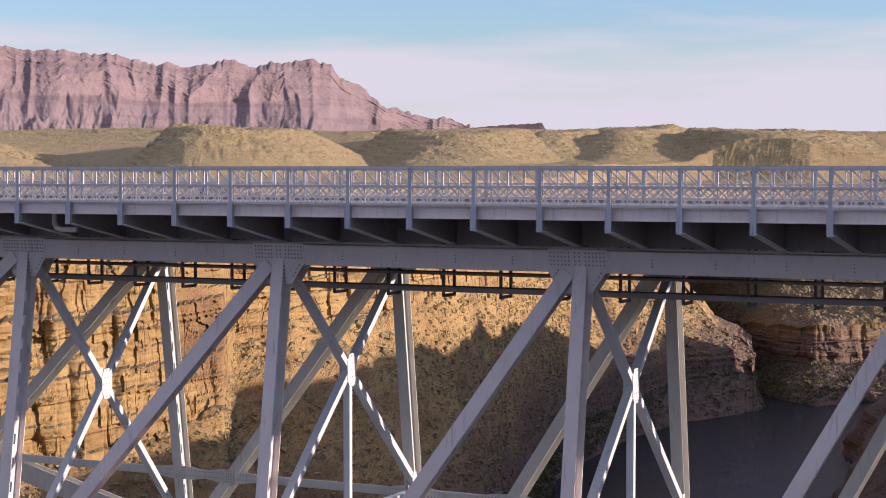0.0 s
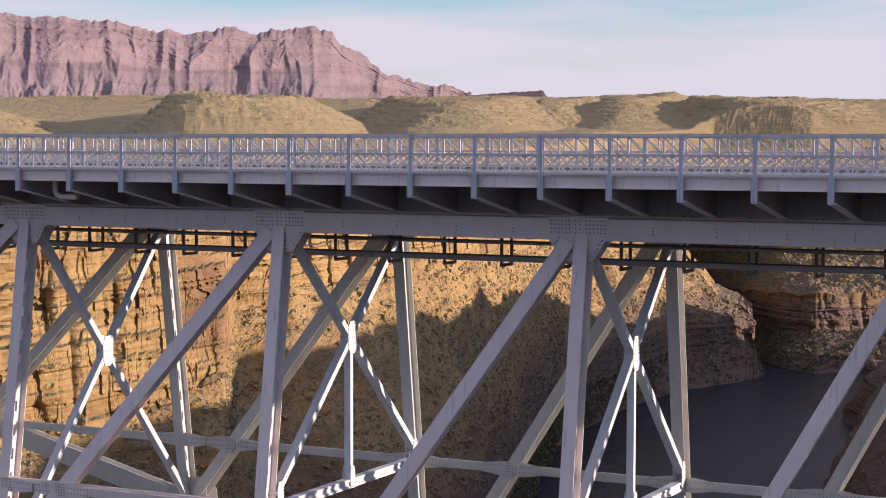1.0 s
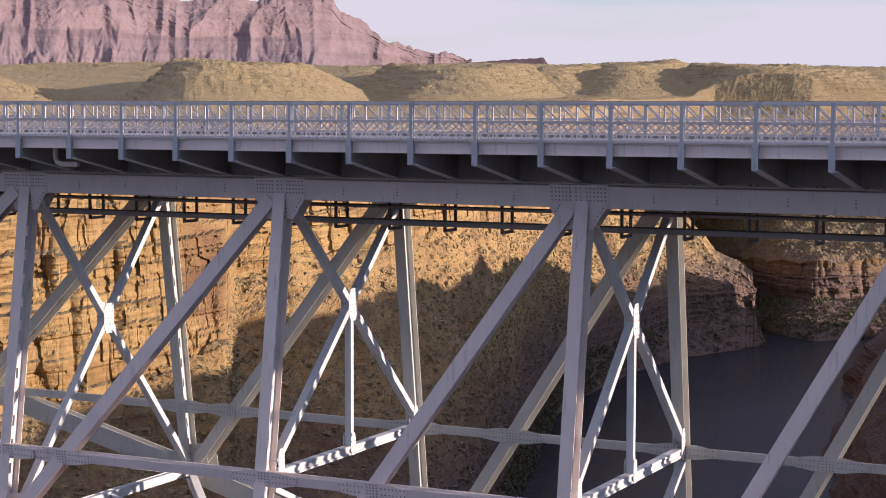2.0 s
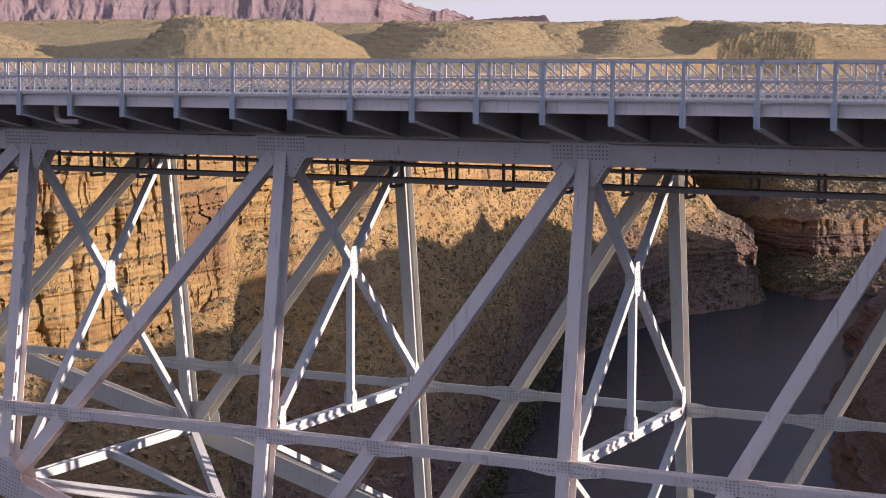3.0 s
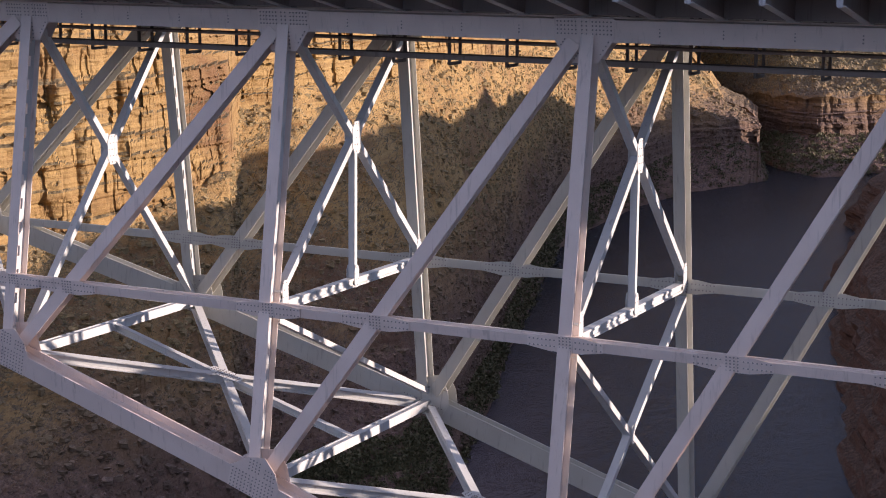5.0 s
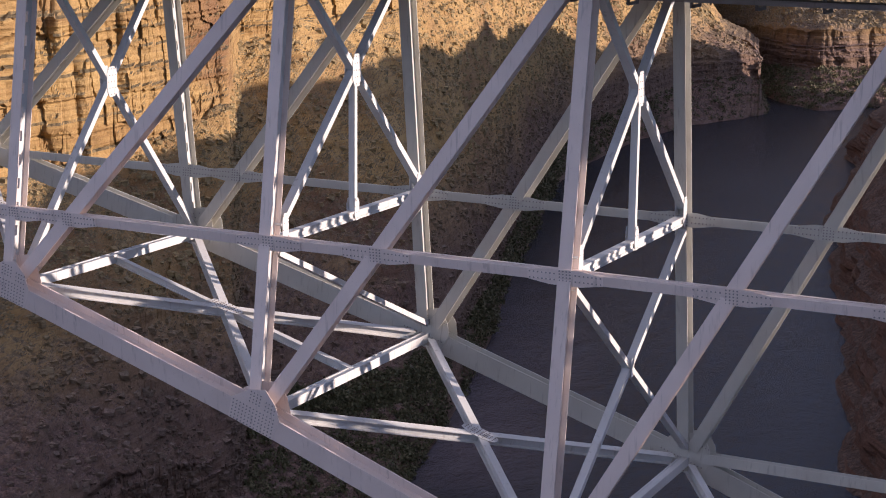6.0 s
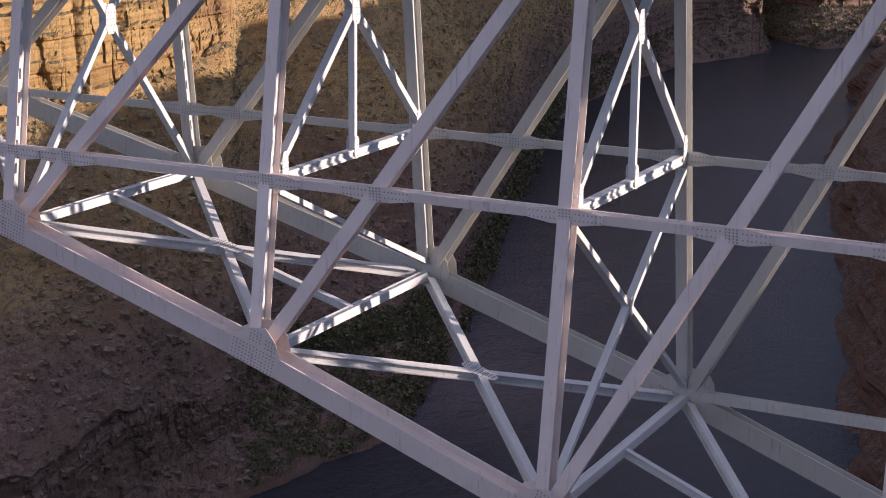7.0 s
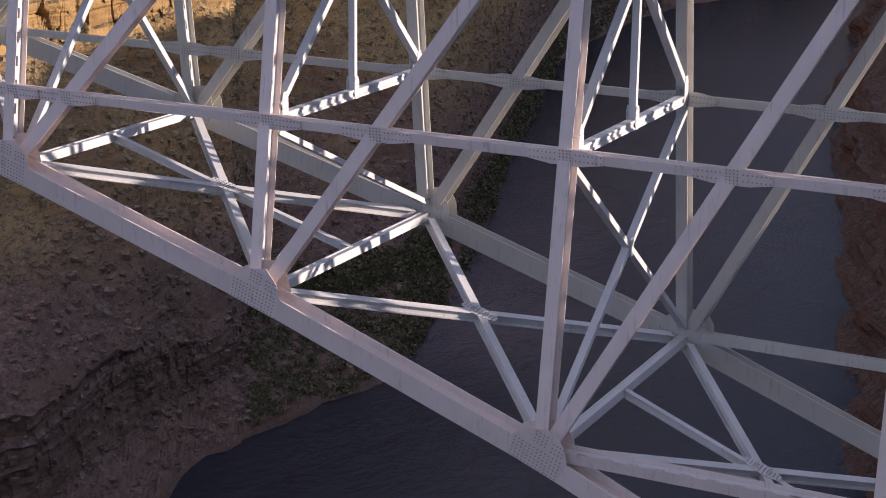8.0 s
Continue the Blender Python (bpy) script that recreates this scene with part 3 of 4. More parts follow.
# ---- railing: posts and lattice panels
def post_mesh():
    """A slim H-post above the kerb that widens to a bracket seat below it."""
    bm = bmesh.new()
    extrude(bm, [(-0.045, -0.055), (0.045, -0.055), (0.045, -0.042), (0.008, -0.042), (0.008, 0.042), (0.045, 0.042), (0.045, 0.055), (-0.045, 0.055), (-0.045, 0.042),
                 (-0.008, 0.042), (-0.008, -0.042), (-0.045, -0.042)], (0, 0, 0.95), (0, 0, 1), 1.25, (1, 0, 0), (0, 1, 0))
    extrude(bm, [(-0.075, -0.095), (0.075, -0.095), (0.075, -0.078), (0.012, -0.078), (0.012, 0.09), (-0.012, 0.09), (-0.012, -0.078), (-0.075, -0.078)],
            (0, 0, 0.70), (0, 0, 1), 0.60, (1, 0, 0), (0, 1, 0))
    studs(bm, [(x, z) for x in (-0.045, 0.045) for z in (0.76, 0.84, 0.92, 1.08, 1.2)], (0, -0.095, 0), (1, 0, 0), (0, 0, 1), (0, -1, 0), 0.016, 0.012)
    return bm


def bar(bm, x0, z0, x1, z1, w, y, t):
    a = Vector((x1 - x0, 0, z1 - z0))
    n = a.length
    a.normalize()
    slab(bm, ((x0 + x1) / 2, y, (z0 + z1) / 2), a * n / 2, Vector((0, t, 0)), a.cross(Vector((0, 1, 0))) * w / 2)


def lattice_mesh():
    bm = bmesh.new()
    cell = BAY / 4
    for i in range(4):
        x = i * cell
        if i:
            bar(bm, x, 1.76, x, 2.16, 0.045, 0.0, 0.012)
        bar(bm, x + 0.02, 2.14, x + cell - 0.02, 1.78, 0.034, -0.016, 0.006)
        for z0, z1 in ((1.33, 1.53), (1.53, 1.73)):
            for h in range(2):
                xa = x + h * cell / 2
                bar(bm, xa, z0, xa + cell / 2, z1, 0.030, 0.012, 0.005)
                bar(bm, xa, z1, xa + cell / 2, z0, 0.030, -0.012, 0.005)
        bar(bm, x, 1.32, x, 1.74, 0.036, 0.022, 0.006)
    return bm


def rail_mesh(z, h, d):
    bm = bmesh.new()
    box(bm, 0.0, BAY, -d, d, z - h / 2, z - h / 2 + 0.014)
    box(bm, 0.0, BAY, -d, -d + 0.014, z - h / 2, z + h / 2)
    if h > 0.07:
        box(bm, 0.0, BAY, -d, d, z + h / 2 - 0.014, z + h / 2)
    return bm


post_me, lattice_me = mesh_of("post", post_mesh(), POST_PAINT), mesh_of("lattice", lattice_mesh(), RAIL_PAINT)
rails = [(n, mesh_of(n, rail_mesh(*v), RAIL_PAINT)) for n, v in (("top_rail", (2.19, 0.085, 0.06)), ("mid_rail", (1.745, 0.06, 0.04)), ("bottom_rail", (1.315, 0.06, 0.04)))]
for y, turn in ((-OVER - 0.02, 0.0), (FAR_Y + 0.02, math.pi)):
    rail = tagged(empty("railing", (0, y, 0)), "grey steel lattice railing along the bridge deck", "railing", "deck railings")
    for k in bays:
        ob = part("post", post_me, POST_PAINT, rail)
        ob.location, ob.rotation_euler = (k * BAY - 0.10, -0.02 if turn == 0 else 0.02, 0), (0, 0, turn)
        if k == LAST * 5:
            continue
        for n, me in [("lattice", lattice_me)] + rails:
            ob = part(n, me, RAIL_PAINT, rail)
            if n == "lattice":
                ob["kind"] = "stuff"
            flip = turn if n != "lattice" else 0.0
            ob.location, ob.rotation_euler = (k * BAY - 0.10 + (BAY if flip else 0), 0, 0), (0, 0, flip)

# ---- inspection walkway hung under the deck
walkway = tagged(empty("inspection_walkway", (0, 0, 0)), "dark steel inspection walkway with rails hung below the deck", "walkway")
wy0, wy1 = 2.95, 3.60
bm = bmesh.new()
box(bm, -0.035, 0.035, -0.035, 0.035, -1.28, 0.30)
wpost = mesh_of("walkway_post", bm, WALK)
bm = bmesh.new()
box(bm, -0.04, 0.04, wy0, wy1, -1.30, -1.22)
wbeam = mesh_of("walkway_beam", bm, WALK)
for k in range(-60, 26):
    x = k * BAY - 0.10
    for y in (wy0, wy1):
        part("walkway_post", wpost, WALK, walkway).location = (x, y, 0)
    part("walkway_beam", wbeam, WALK, walkway).location = (x, 0, 0)
for y in (wy0, wy1):
    for n, z, h in (("walkway_rail", -0.66, 0.065), ("walkway_side", -1.09, 0.13)):
        bm = bmesh.new()
        box(bm, -60 * BAY, 25 * BAY, y - 0.05, y - 0.03, z - h / 2, z + h / 2)
        box(bm, -60 * BAY, 25 * BAY, y - 0.05, y + 0.04, z + h / 2 - 0.012, z + h / 2)
        part(n, bm, WALK if y == wy1 else DARK, walkway)

# ---- drain pipe under the deck edge
bm = bmesh.new()
ring = []
path = [(2.18, -1.5, 0.95), (2.18, -1.5, 0.70), (2.24, -1.5, 0.58), (2.38, -1.5, 0.52), (2.95, -1.5, 0.52)]
for i, q in enumerate(path):
    a = (Vector(path[min(i + 1, 4)]) - Vector(path[max(i - 1, 0)])).normalized()
    s = Y.cross(a)
    ring.append([bm.verts.new(Vector(q) + 0.075 * (math.cos(g) * Y + math.sin(g) * s)) for g in [math.tau * k / 10 for k in range(10)]])
for r0, r1 in zip(ring, ring[1:]):
    for k in range(10):
        bm.faces.new((r0[k], r0[(k + 1) % 10], r1[(k + 1) % 10], r1[k]))
part("drain_pipe", bm, PAINT, bridge)


# ------------------------------------------------------------------ the land
def hash3(i, j, k, seed):
    h = (i * 374761393 + j * 668265263 + k * 2147483647 + seed * 1274126177) & 0xFFFFFFFF
    h = ((h ^ (h >> 13)) * 1274126177) & 0xFFFFFFFF
    return ((h ^ (h >> 16)) & 0xFFFF) / 32767.5 - 1.0


def vnoise(x, y, z, seed=0):
    i, j, k = [np.floor(a).astype(np.int64) for a in (x, y, z)]
    u, v, w = x - i, y - j, z - k
    u, v, w = [a * a * (3 - 2 * a) for a in (u, v, w)]
    r = 0
    for a in (0, 1):
        for b in (0, 1):
            for c in (0, 1):
                r = r + hash3(i + a, j + b, k + c, seed) * (u if a else 1 - u) * (v if b else 1 - v) * (w if c else 1 - w)
    return r


def fbm(x, y, z, octaves=4, seed=0, gain=0.5):
    r, amp = 0, 1.0
    for o in range(octaves):
        r = r + amp * vnoise(x, y, z, seed + o)
        x, y, z, amp = x * 2.03 + 5.1, y * 2.03 + 1.7, z * 2.03 + 9.2, amp * gain
    return r


def spot(bearing, dist):
    """Plan place at a bearing (degrees left of +y) and distance from the viewpoint."""
    b = radians(bearing)
    return EYE[0] - dist * math.sin(b), EYE[1] + dist * math.cos(b)


def grid_mesh(name, P, mat, smooth=False):
    """P: rows x columns x 3."""
    r, c, _ = P.shape
    idx = np.arange(r * c).reshape(r, c)
    f = np.stack([idx[:-1, :-1], idx[:-1, 1:], idx[1:, 1:], idx[1:, :-1]], -1).reshape(-1, 4)
    me = bpy.data.meshes.new(name)
    me.from_pydata(P.reshape(-1, 3).tolist(), [], f.tolist())
    me.materials.append(mat)
    if smooth:
        me.polygons.foreach_set("use_smooth", [True] * len(me.polygons))
    return me


def ledges(z, seed, step):
    """Horizontal beds of uneven thickness: each stands out or back."""
    q = z / step + 0.35 * vnoise(z / (step * 3), z * 0, z * 0, seed + 9)
    i = np.floor(q).astype(np.int64)
    return hash3(i, i * 0, i * 0, seed) + 0.35 * np.clip((q - i - 0.8) * 5, 0, 1)


def wall(stations, along, across, rough, seed, blocky, ease=4):
    """A canyon side swept along its stations. Each station: profile points (x, y, z) from the water up.
    across: per profile segment (rows, cliff 0..1)."""
    S = np.array(stations, float)
    n, k, _ = S.shape
    d = np.concatenate([[0], np.cumsum(np.linalg.norm(np.diff(S[:, 1:-1, :2].mean(1), axis=0), axis=1))])
    near = 1 / np.linalg.norm(S[:, 1, :2] - np.array(EYE[:2]), axis=1) ** 0.9   # finer where it stands nearer
    turn = np.degrees(np.arctan2(EYE[0] - S[:, 1, 0], S[:, 1, 1] - EYE[1]))
    near = near * np.where((turn > 11) & (turn < 42), 1.0, 0.2)
    cum = np.concatenate([[0], np.cumsum(np.diff(d) * (near[1:] + near[:-1]))])
    s = np.interp(np.linspace(0, cum[-1], along), cum, d)
    C = np.stack([np.stack([np.interp(s, d, S[:, i, a]) for a in range(3)], -1) for i in range(k)], 0)
    for _ in range(ease):
        C[:, 1:-1] = (C[:, :-2] + C[:, 1:-1] + C[:, 2:]) / 3
    rows, cl = [], []
    for i, (cnt, cliff) in enumerate(across):
        f = np.linspace(0, 1, cnt, endpoint=False)[:, None, None]
        rows.append(C[i] * (1 - f) + C[i + 1] * f)
        cl.append(np.full((cnt, 1), cliff))
    rows.append(C[-1:])
    cl.append(np.zeros((1, 1)))
    P, cl = np.concatenate(rows), np.concatenate(cl)
    for _ in range(2):
        cl[1:-1] = (cl[:-2] + 2 * cl[1:-1] + cl[2:]) / 4
    out = P[0] - P[-1]
    out[:, 2] = 0
    for _ in range(30):
        out[1:-1] = (out[:-2] + out[1:-1] + out[2:]) / 3
    out /= np.linalg.norm(out, axis=1, keepdims=True)
    x, y, z = P[..., 0], P[..., 1], P[..., 2]
    fade = np.ones((P.shape[0], 1))
    fade[0] = 0
    big = fbm(x / 46, y / 46, z / 120, 3, seed)
    butt = np.abs(fbm(x / 17, y / 17, z / 70, 3, seed + 20))
    wx, wy, wz = [2.0 * fbm(x / 9, y / 9, z / 9, 2, seed + 70 + a) for a in range(3)]
    crack = np.abs(vnoise(x / 6.5 + 0.1 * wx, y / 6.5 + 0.1 * wy, z / 15, seed + 40))
    crack2 = np.abs(vnoise(x / 2.3, y / 2.3, z / 9, seed + 44))
    bx, by = np.floor((x + wx) / 4.6).astype(np.int64), np.floor((y + wy) / 4.6).astype(np.int64)
    stone = hash3(bx, by, np.floor((z + 0.35 * wz) / 3.8).astype(np.int64), seed + 60)
    push = cl * (blocky * (1.8 * ledges(z + 2 * big + 0.2 * wz, seed, 4.6) + 0.9 * ledges(z + big + 0.12 * wz, seed + 3, 1.7) + 1.0 * stone + 0.35 * fbm(x / 3, y / 3, z / 1.2, 3, seed + 77)) + 6.0 * big - 3.0 * (1 - butt) ** 3
                 - 0.9 * np.clip(0.08 - crack, 0, 1) / 0.08 - 0.3 * np.clip(0.16 - crack2, 0, 1) / 0.16)
    push = push + (1 - cl) * 5.0 * big
    # talus: ribs and gullies down the slope, half-buried ledges, blocks
    down = x * out[None, :, 1] - y * out[None, :, 0] + 6 * fbm(x / 40, y / 40, z / 40, 2, seed + 95)
    rib = 1 - np.abs(vnoise(down / 17, z / 120, x * 0, seed + 84)) - np.abs(vnoise(down / 7.5, z / 60, x * 0, seed + 85)) * 0.5
    bench = np.clip(fbm(x / 30, y / 30, z / 14, 2, seed + 86) + 0.15, 0, 0.6) * ledges(z + 3 * big + 0.6 * wz, seed + 87, 5.0)
    blocks = np.clip(vnoise(x / 3.0, y / 3.0, z / 3.0, seed + 90), 0, 1) + 0.7 * np.clip(vnoise(x / 1.4, y / 1.4, z / 1.4, seed + 91), 0, 1)
    lift = (1 - cl) * rough * (1.7 * fbm(x / 14, y / 14, z / 14, 5, seed + 80, 0.6) + 1.8 * (rib - 0.35) + 2.2 * bench + 0.5 * (blocks - 0.35))
    P[..., :2] += (push * fade)[..., None] * out[None, :, :2]
    P[..., 2] += lift * fade
    return P


WATER_Z = -140.0


def profile(bearing, foot, low, talus, cliff_d, base_z, rim_z, back=60.0, rise=0.55):
    """Profile of a side: foot at the water, a low cliff, a talus slope, the high cliff and the rim."""
    p = [(*spot(bearing, foot - 6), WATER_Z - 6), (*spot(bearing, foot), WATER_Z + 0.5), (*spot(bearing, foot + talus), WATER_Z + talus * rise),
         (*spot(bearing, foot + talus + 3), WATER_Z + talus * rise + low), (*spot(bearing, cliff_d), base_z), (*spot(bearing, cliff_d + 7), rim_z),
         (*spot(bearing, cliff_d + 7 + back), rim_z + 2.0)]
    return p


LEFT = [profile(56, 284, 17, 15, 350, -58, -5), profile(47, 288, 17, 15, 378, -60, -5), profile(40, 297, 17, 15, 408, -66, -5), profile(36.6, 316, 15, 22, 432, -65, -5, rise=0.40),
        profile(34.6, 344, 11, 26, 449, -61, -5, rise=0.34), profile(33.75, 352, 10, 26, 456, -56, -5, rise=0.34), profile(33.4, 356, 9, 26, 458, -55, -5, rise=0.34),
        profile(33.05, 361, 3, 44, 520, -45, -5, rise=0.30), profile(31.3, 378, 3, 40, 536, -42, -6, rise=0.34), profile(29.4, 392, 3, 34, 560, -43, -7, rise=0.36),
        profile(27.9, 404, 3, 28, 585, -44, -8, rise=0.4), profile(26.9, 432, 3, 26, 615, -40, -10, rise=0.45), profile(26.3, 456, 4, 24, 640, -37, -12, rise=0.5), profile(25.0, 540, 6, 22, 705, -44, -20),
        profile(24.4, 620, 12, 20, 775, -44, -28), profile(22.9, 835, 17, 24, 950, -48, -40), profile(21.8, 900, 20, 26, 1030, -50, -46), profile(20.8, 953, 22, 28, 1105, -52, -49), profile(19.7, 1000, 23, 32, 1170, -58, -55),
        profile(18.8, 1040, 20, 34, 1175, -76, -73), profile(17.8, 1062, 16, 36, 1160, -99, -98), profile(17.0, 1078, 14, 36, 1146, -105.5, -104.5), profile(16.6, 1086, 12, 36, 1134, -109, -108)]
for b, d, cb, cd in ((16.35, 1098, 17.4, 1142), (16.3, 1116, 17.4, 1148), (16.6, 1142, 17.8, 1152), (18.0, 1180, 18.8, 1164), (21.0, 1240, 21.6, 1200), (25.0, 1320, 25.4, 1270)):
    f0, c0 = Vector(spot(b, d)), Vector(spot(cb, cd))
    up = (b - 16.3) * 3
    LEFT.append([(*f0.lerp(c0, k), z) for k, z in ((-0.2, WATER_Z - 6), (0.0, WATER_Z + 0.5), (0.3, WATER_Z + 11), (0.36, -114 + up), (0.7, -110 + up), (0.85, -109 + up), (1.5, -107 + up))])
P = wall(LEFT, 1560, [(4, 0.0), (14, 0.1), (26, 0.6), (164, 0.0), (110, 1.0), (12, 0.0)], 1.2, 3, 1.0)
tagged(new("canyon_wall_left", grid_mesh("canyon_wall_left", P, CLIFF)), "layered tan sandstone canyon side with cliffs and stony talus", "cliff", kind="structure")
LEFT_P = P
FAR = [profile(2, 1560, 26, 40, 1760, -66, -6), profile(9, 1290, 26, 50, 1500, -66, -6), profile(12.2, 1160, 26, 56, 1390, -66, -6, rise=0.34), profile(14.8, 1128, 23, 60, 1360, -66, -6, rise=0.3),
       profile(15.7, 1150, 23, 50, 1370, -60, -8, rise=0.36), profile(16.8, 1210, 24, 30, 1420, -54, -8), profile(18.6, 1330, 24, 20, 1500, -48, -8), profile(22, 1600, 24, 20, 1800, -48, -8),
       profile(30, 1750, 30, 10, 1900, -50, -8)]
P = wall(FAR, 700, [(4, 0), (16, 0.1), (30, 1.0), (80, 0.0), (24, 1.0), (6, 0)], 1.6, 13, 0.8, 10)
FAR_P = P
tagged(new("canyon_wall_far", grid_mesh("canyon_wall_far", P, CLIFF)), "tan sandstone cliff band and talus beyond the river bend", "cliff", kind="structure")


def rprofile(x, y, run, rim_z):
    """Profile of the side nearer the sun, rising towards +x."""
    return [(x - 6, y, WATER_Z - 6), (x, y, WATER_Z + 0.5), (x + 10, y + 1, WATER_Z + 22), (x + run * 0.55, y + 4, WATER_Z + (rim_z - WATER_Z) * 0.54), (x + run * 0.62, y + 5, WATER_Z + (rim_z - WATER_Z) * 0.73),
            (x + run, y + 8, rim_z), (x + run + 90, y + 10, rim_z + 1.0)]


RIGHT = [rprofile(-8, -300, 82, -9), rprofile(-8, -40, 74, -1), rprofile(-14, 60, 84, -1), rprofile(-28, 200, 94, -9), rprofile(-39, 289, 98, -10), rprofile(-55, 351, 108, -10), rprofile(-82, 430, 122, -11),
         rprofile(-100, 500, 130, -2), rprofile(-134, 623, 140, -3), rprofile(-155, 698, 150, -6), rprofile(-176, 800, 160, -10),
         rprofile(-196, 930, 180, -19), rprofile(-206, 1010, 190, -39), rprofile(-215, 1090, 210, -25)]
P = wall(RIGHT, 420, [(4, 0), (16, 0.8), (36, 0.1), (20, 1.0), (40, 0.6), (8, 0)], 1.0, 23, 0.8)
crag = np.clip((np.arange(P.shape[0]) - 84) / 30, 0, 1)[:, None]      # an uneven rim
P[..., 2] += crag * (2.8 * fbm(P[..., 0] / 30, P[..., 1] / 30, P[..., 0] * 0, 4, 27, 0.65) + 1.5)
RIGHT_P = P
tagged(new("canyon_wall_right", grid_mesh("canyon_wall_right", P, DARK_ROCK)), "shaded red-brown sandstone canyon side by the river", "cliff", kind="structure")

# unseen canyon end and plateau behind the viewpoint, added to block light from below
SOUTH = [(*spot(56, 310), 0.62, -0.5), (-215, -100, 1.0, 0.1), (-195, -330, 0.95, 0.3), (-130, -520, 0.5, 0.87), (-30, -600, -0.1, 1.0), (40, -560, -0.7, 0.7), (-4, -300, -1.0, 0.0)]
SOUTH = [[(x + ux * 6, y + uy * 6, WATER_Z - 6), (x, y, WATER_Z + 0.5), (x - ux * 20, y - uy * 20, WATER_Z + 20), (x - ux * 45, y - uy * 45, -62), (x - ux * 55, y - uy * 55, -6), (x - ux * 110, y - uy * 110, -5)]
         for x, y, ux, uy in SOUTH]
P = wall(SOUTH, 120, [(2, 0), (5, 0.1), (6, 0.1), (12, 1.0), (3, 0)], 1.0, 83, 0.8)
tagged(new("canyon_wall_south", grid_mesh("canyon_wall_south", P, DARK_ROCK)), "unseen red-brown canyon side added behind the viewpoint to block light", "cliff", kind="structure")
hub = np.array((-60.0, -60.0))
sheet = []
for k in np.linspace(0, 1, 24) ** 3 * 14:
    q = P[-1].copy()
    q[:, :2] += k * (q[:, :2] - hub)
    q[:, 2] = -5.2 + 1.0 * fbm(q[:, 0] / 90, q[:, 1] / 90, q[:, 0] * 0, 3, 85)
    sheet.append(q)
tagged(new("ground_south", grid_mesh("ground_south", np.array(sheet), HILL, True)), "unseen dry ochre plateau added behind the viewpoint to block light", "desert ground", kind="structure")

# river
bm = bmesh.new()
vs = [bm.verts.new(v) for v in ((-900, -700, WATER_Z), (120, -700, WATER_Z), (120, 1900, WATER_Z), (-900, 1900, WATER_Z))]
bm.faces.new(vs)
tagged(new("water", mesh_of("water", bm, WATER)), "dark blue slow river with faint ripples", "river", kind="structure")

# plateau to the left and far side, with the hills
RIM_B = [60, 47, 40, 34.2, 33.2, 31, 26, 23.5, 22, 20.5, 18.6, 17.6, 16.8, 15.7, 14.8, 12.2, 9, 2, -20]
RIM_D = [345, 390, 420, 465, 520, 545, 645, 830, 950, 1080, 1180, 1250, 1300, 1330, 1345, 1392, 1502, 1762, 1762]
B = np.concatenate([np.linspace(60, 41.5, 60, endpoint=False), np.linspace(41.5, 11.5, 760, endpoint=False), np.linspace(11.5, -20, 60)])
V = np.linspace(0, 1, 45, endpoint=False)[:, None]
start = np.interp(-B, [-b for b in RIM_B], RIM_D)
first = np.maximum(1050, start + 30)[None, :]
D = np.concatenate([start[None, :] + (first - start[None, :]) * V, first + (2150 - first) * np.linspace(0, 1, 290, endpoint=False)[:, None], 2150 + 2750 * np.linspace(0, 1, 25)[:, None] ** 1.5 + 0 * first])
BB = np.repeat(B[None, :], len(D), 0)
xx, yy = EYE[0] - D * np.sin(np.radians(BB)), EYE[1] + D * np.cos(np.radians(BB))
wobble = [fbm(xx / 150, yy / 150, xx * 0, 4, 51 + 3 * k) for k in range(2)]
side_way = np.tan(np.radians(26.46 - BB))                      # sideways from the middle of the view, per metre of distance
base = np.interp(D, [400, 1000, 1350, 1750, 2100, 2400, 5000], [-5, 1, 9, 34, 52, 55, 60]) + 1.6 * wobble[0]
# low hills, each steep on the side away from the sun: sideways place, distance, height of the top over the ground, reach on both sides
MOUNDS = [(-0.330, 1040, 27, 120, 98), (-0.266, 1130, 20, 70, 80), (-0.128, 1260, 46, 66, 115), (0.000, 1480, 38, 84, 112), (0.058, 1660, 19, 34, 80), (0.100, 1640, 24, 52, 84),
          (0.166, 1610, 36, 66, 170), (0.206, 1690, 23, 64, 220), (0.300, 1700, 24, 60, 200), (-0.42, 1250, 44, 120, 140), (0.42, 1600, 30, 120, 220)]
rise = np.clip((base - 34) / 20, 0, 1)
zz = base
for k, (q, d0, height, left, right) in enumerate(MOUNDS):
    u = (side_way - q) * d0 + 11 * wobble[0] - 0.04 * (D - d0)
    v = D - d0 + 30 * wobble[1]
    r = np.sqrt((u / np.where(u > 0, right, left)) ** 2 + (v / np.where(v > 0, 520, 330)) ** 2)
    g = np.clip((1 - r) / 0.86, 0, 1)
    g = g ** 1.25 * (1.2 - 0.2 * g)                              # a concave foot under a sharp shoulder
    zz = np.maximum(zz, base * (1 - g * 0.6) + (height + base * 0.6) * g - 2 * (1 - g))
    rise = np.maximum(rise, g)
# the tops lie level with the plateau behind
top = 2.0 + D * np.interp(side_way, [-0.6, -0.244, -0.15, -0.104, -0.051, 0.005, 0.067, 0.107, 0.126, 0.145, 0.19, 0.244, 0.6], [0.022, 0.0222, 0.0262, 0.0240, 0.0228, 0.0240, 0.0230, 0.0240, 0.0256, 0.0240, 0.0227, 0.0215, 0.021]) + 0.8 * wobble[1]
over = np.maximum(zz - top + 1.5, 0)
zz = zz - over + 1.5 * (1 - np.exp(-over / 1.5))
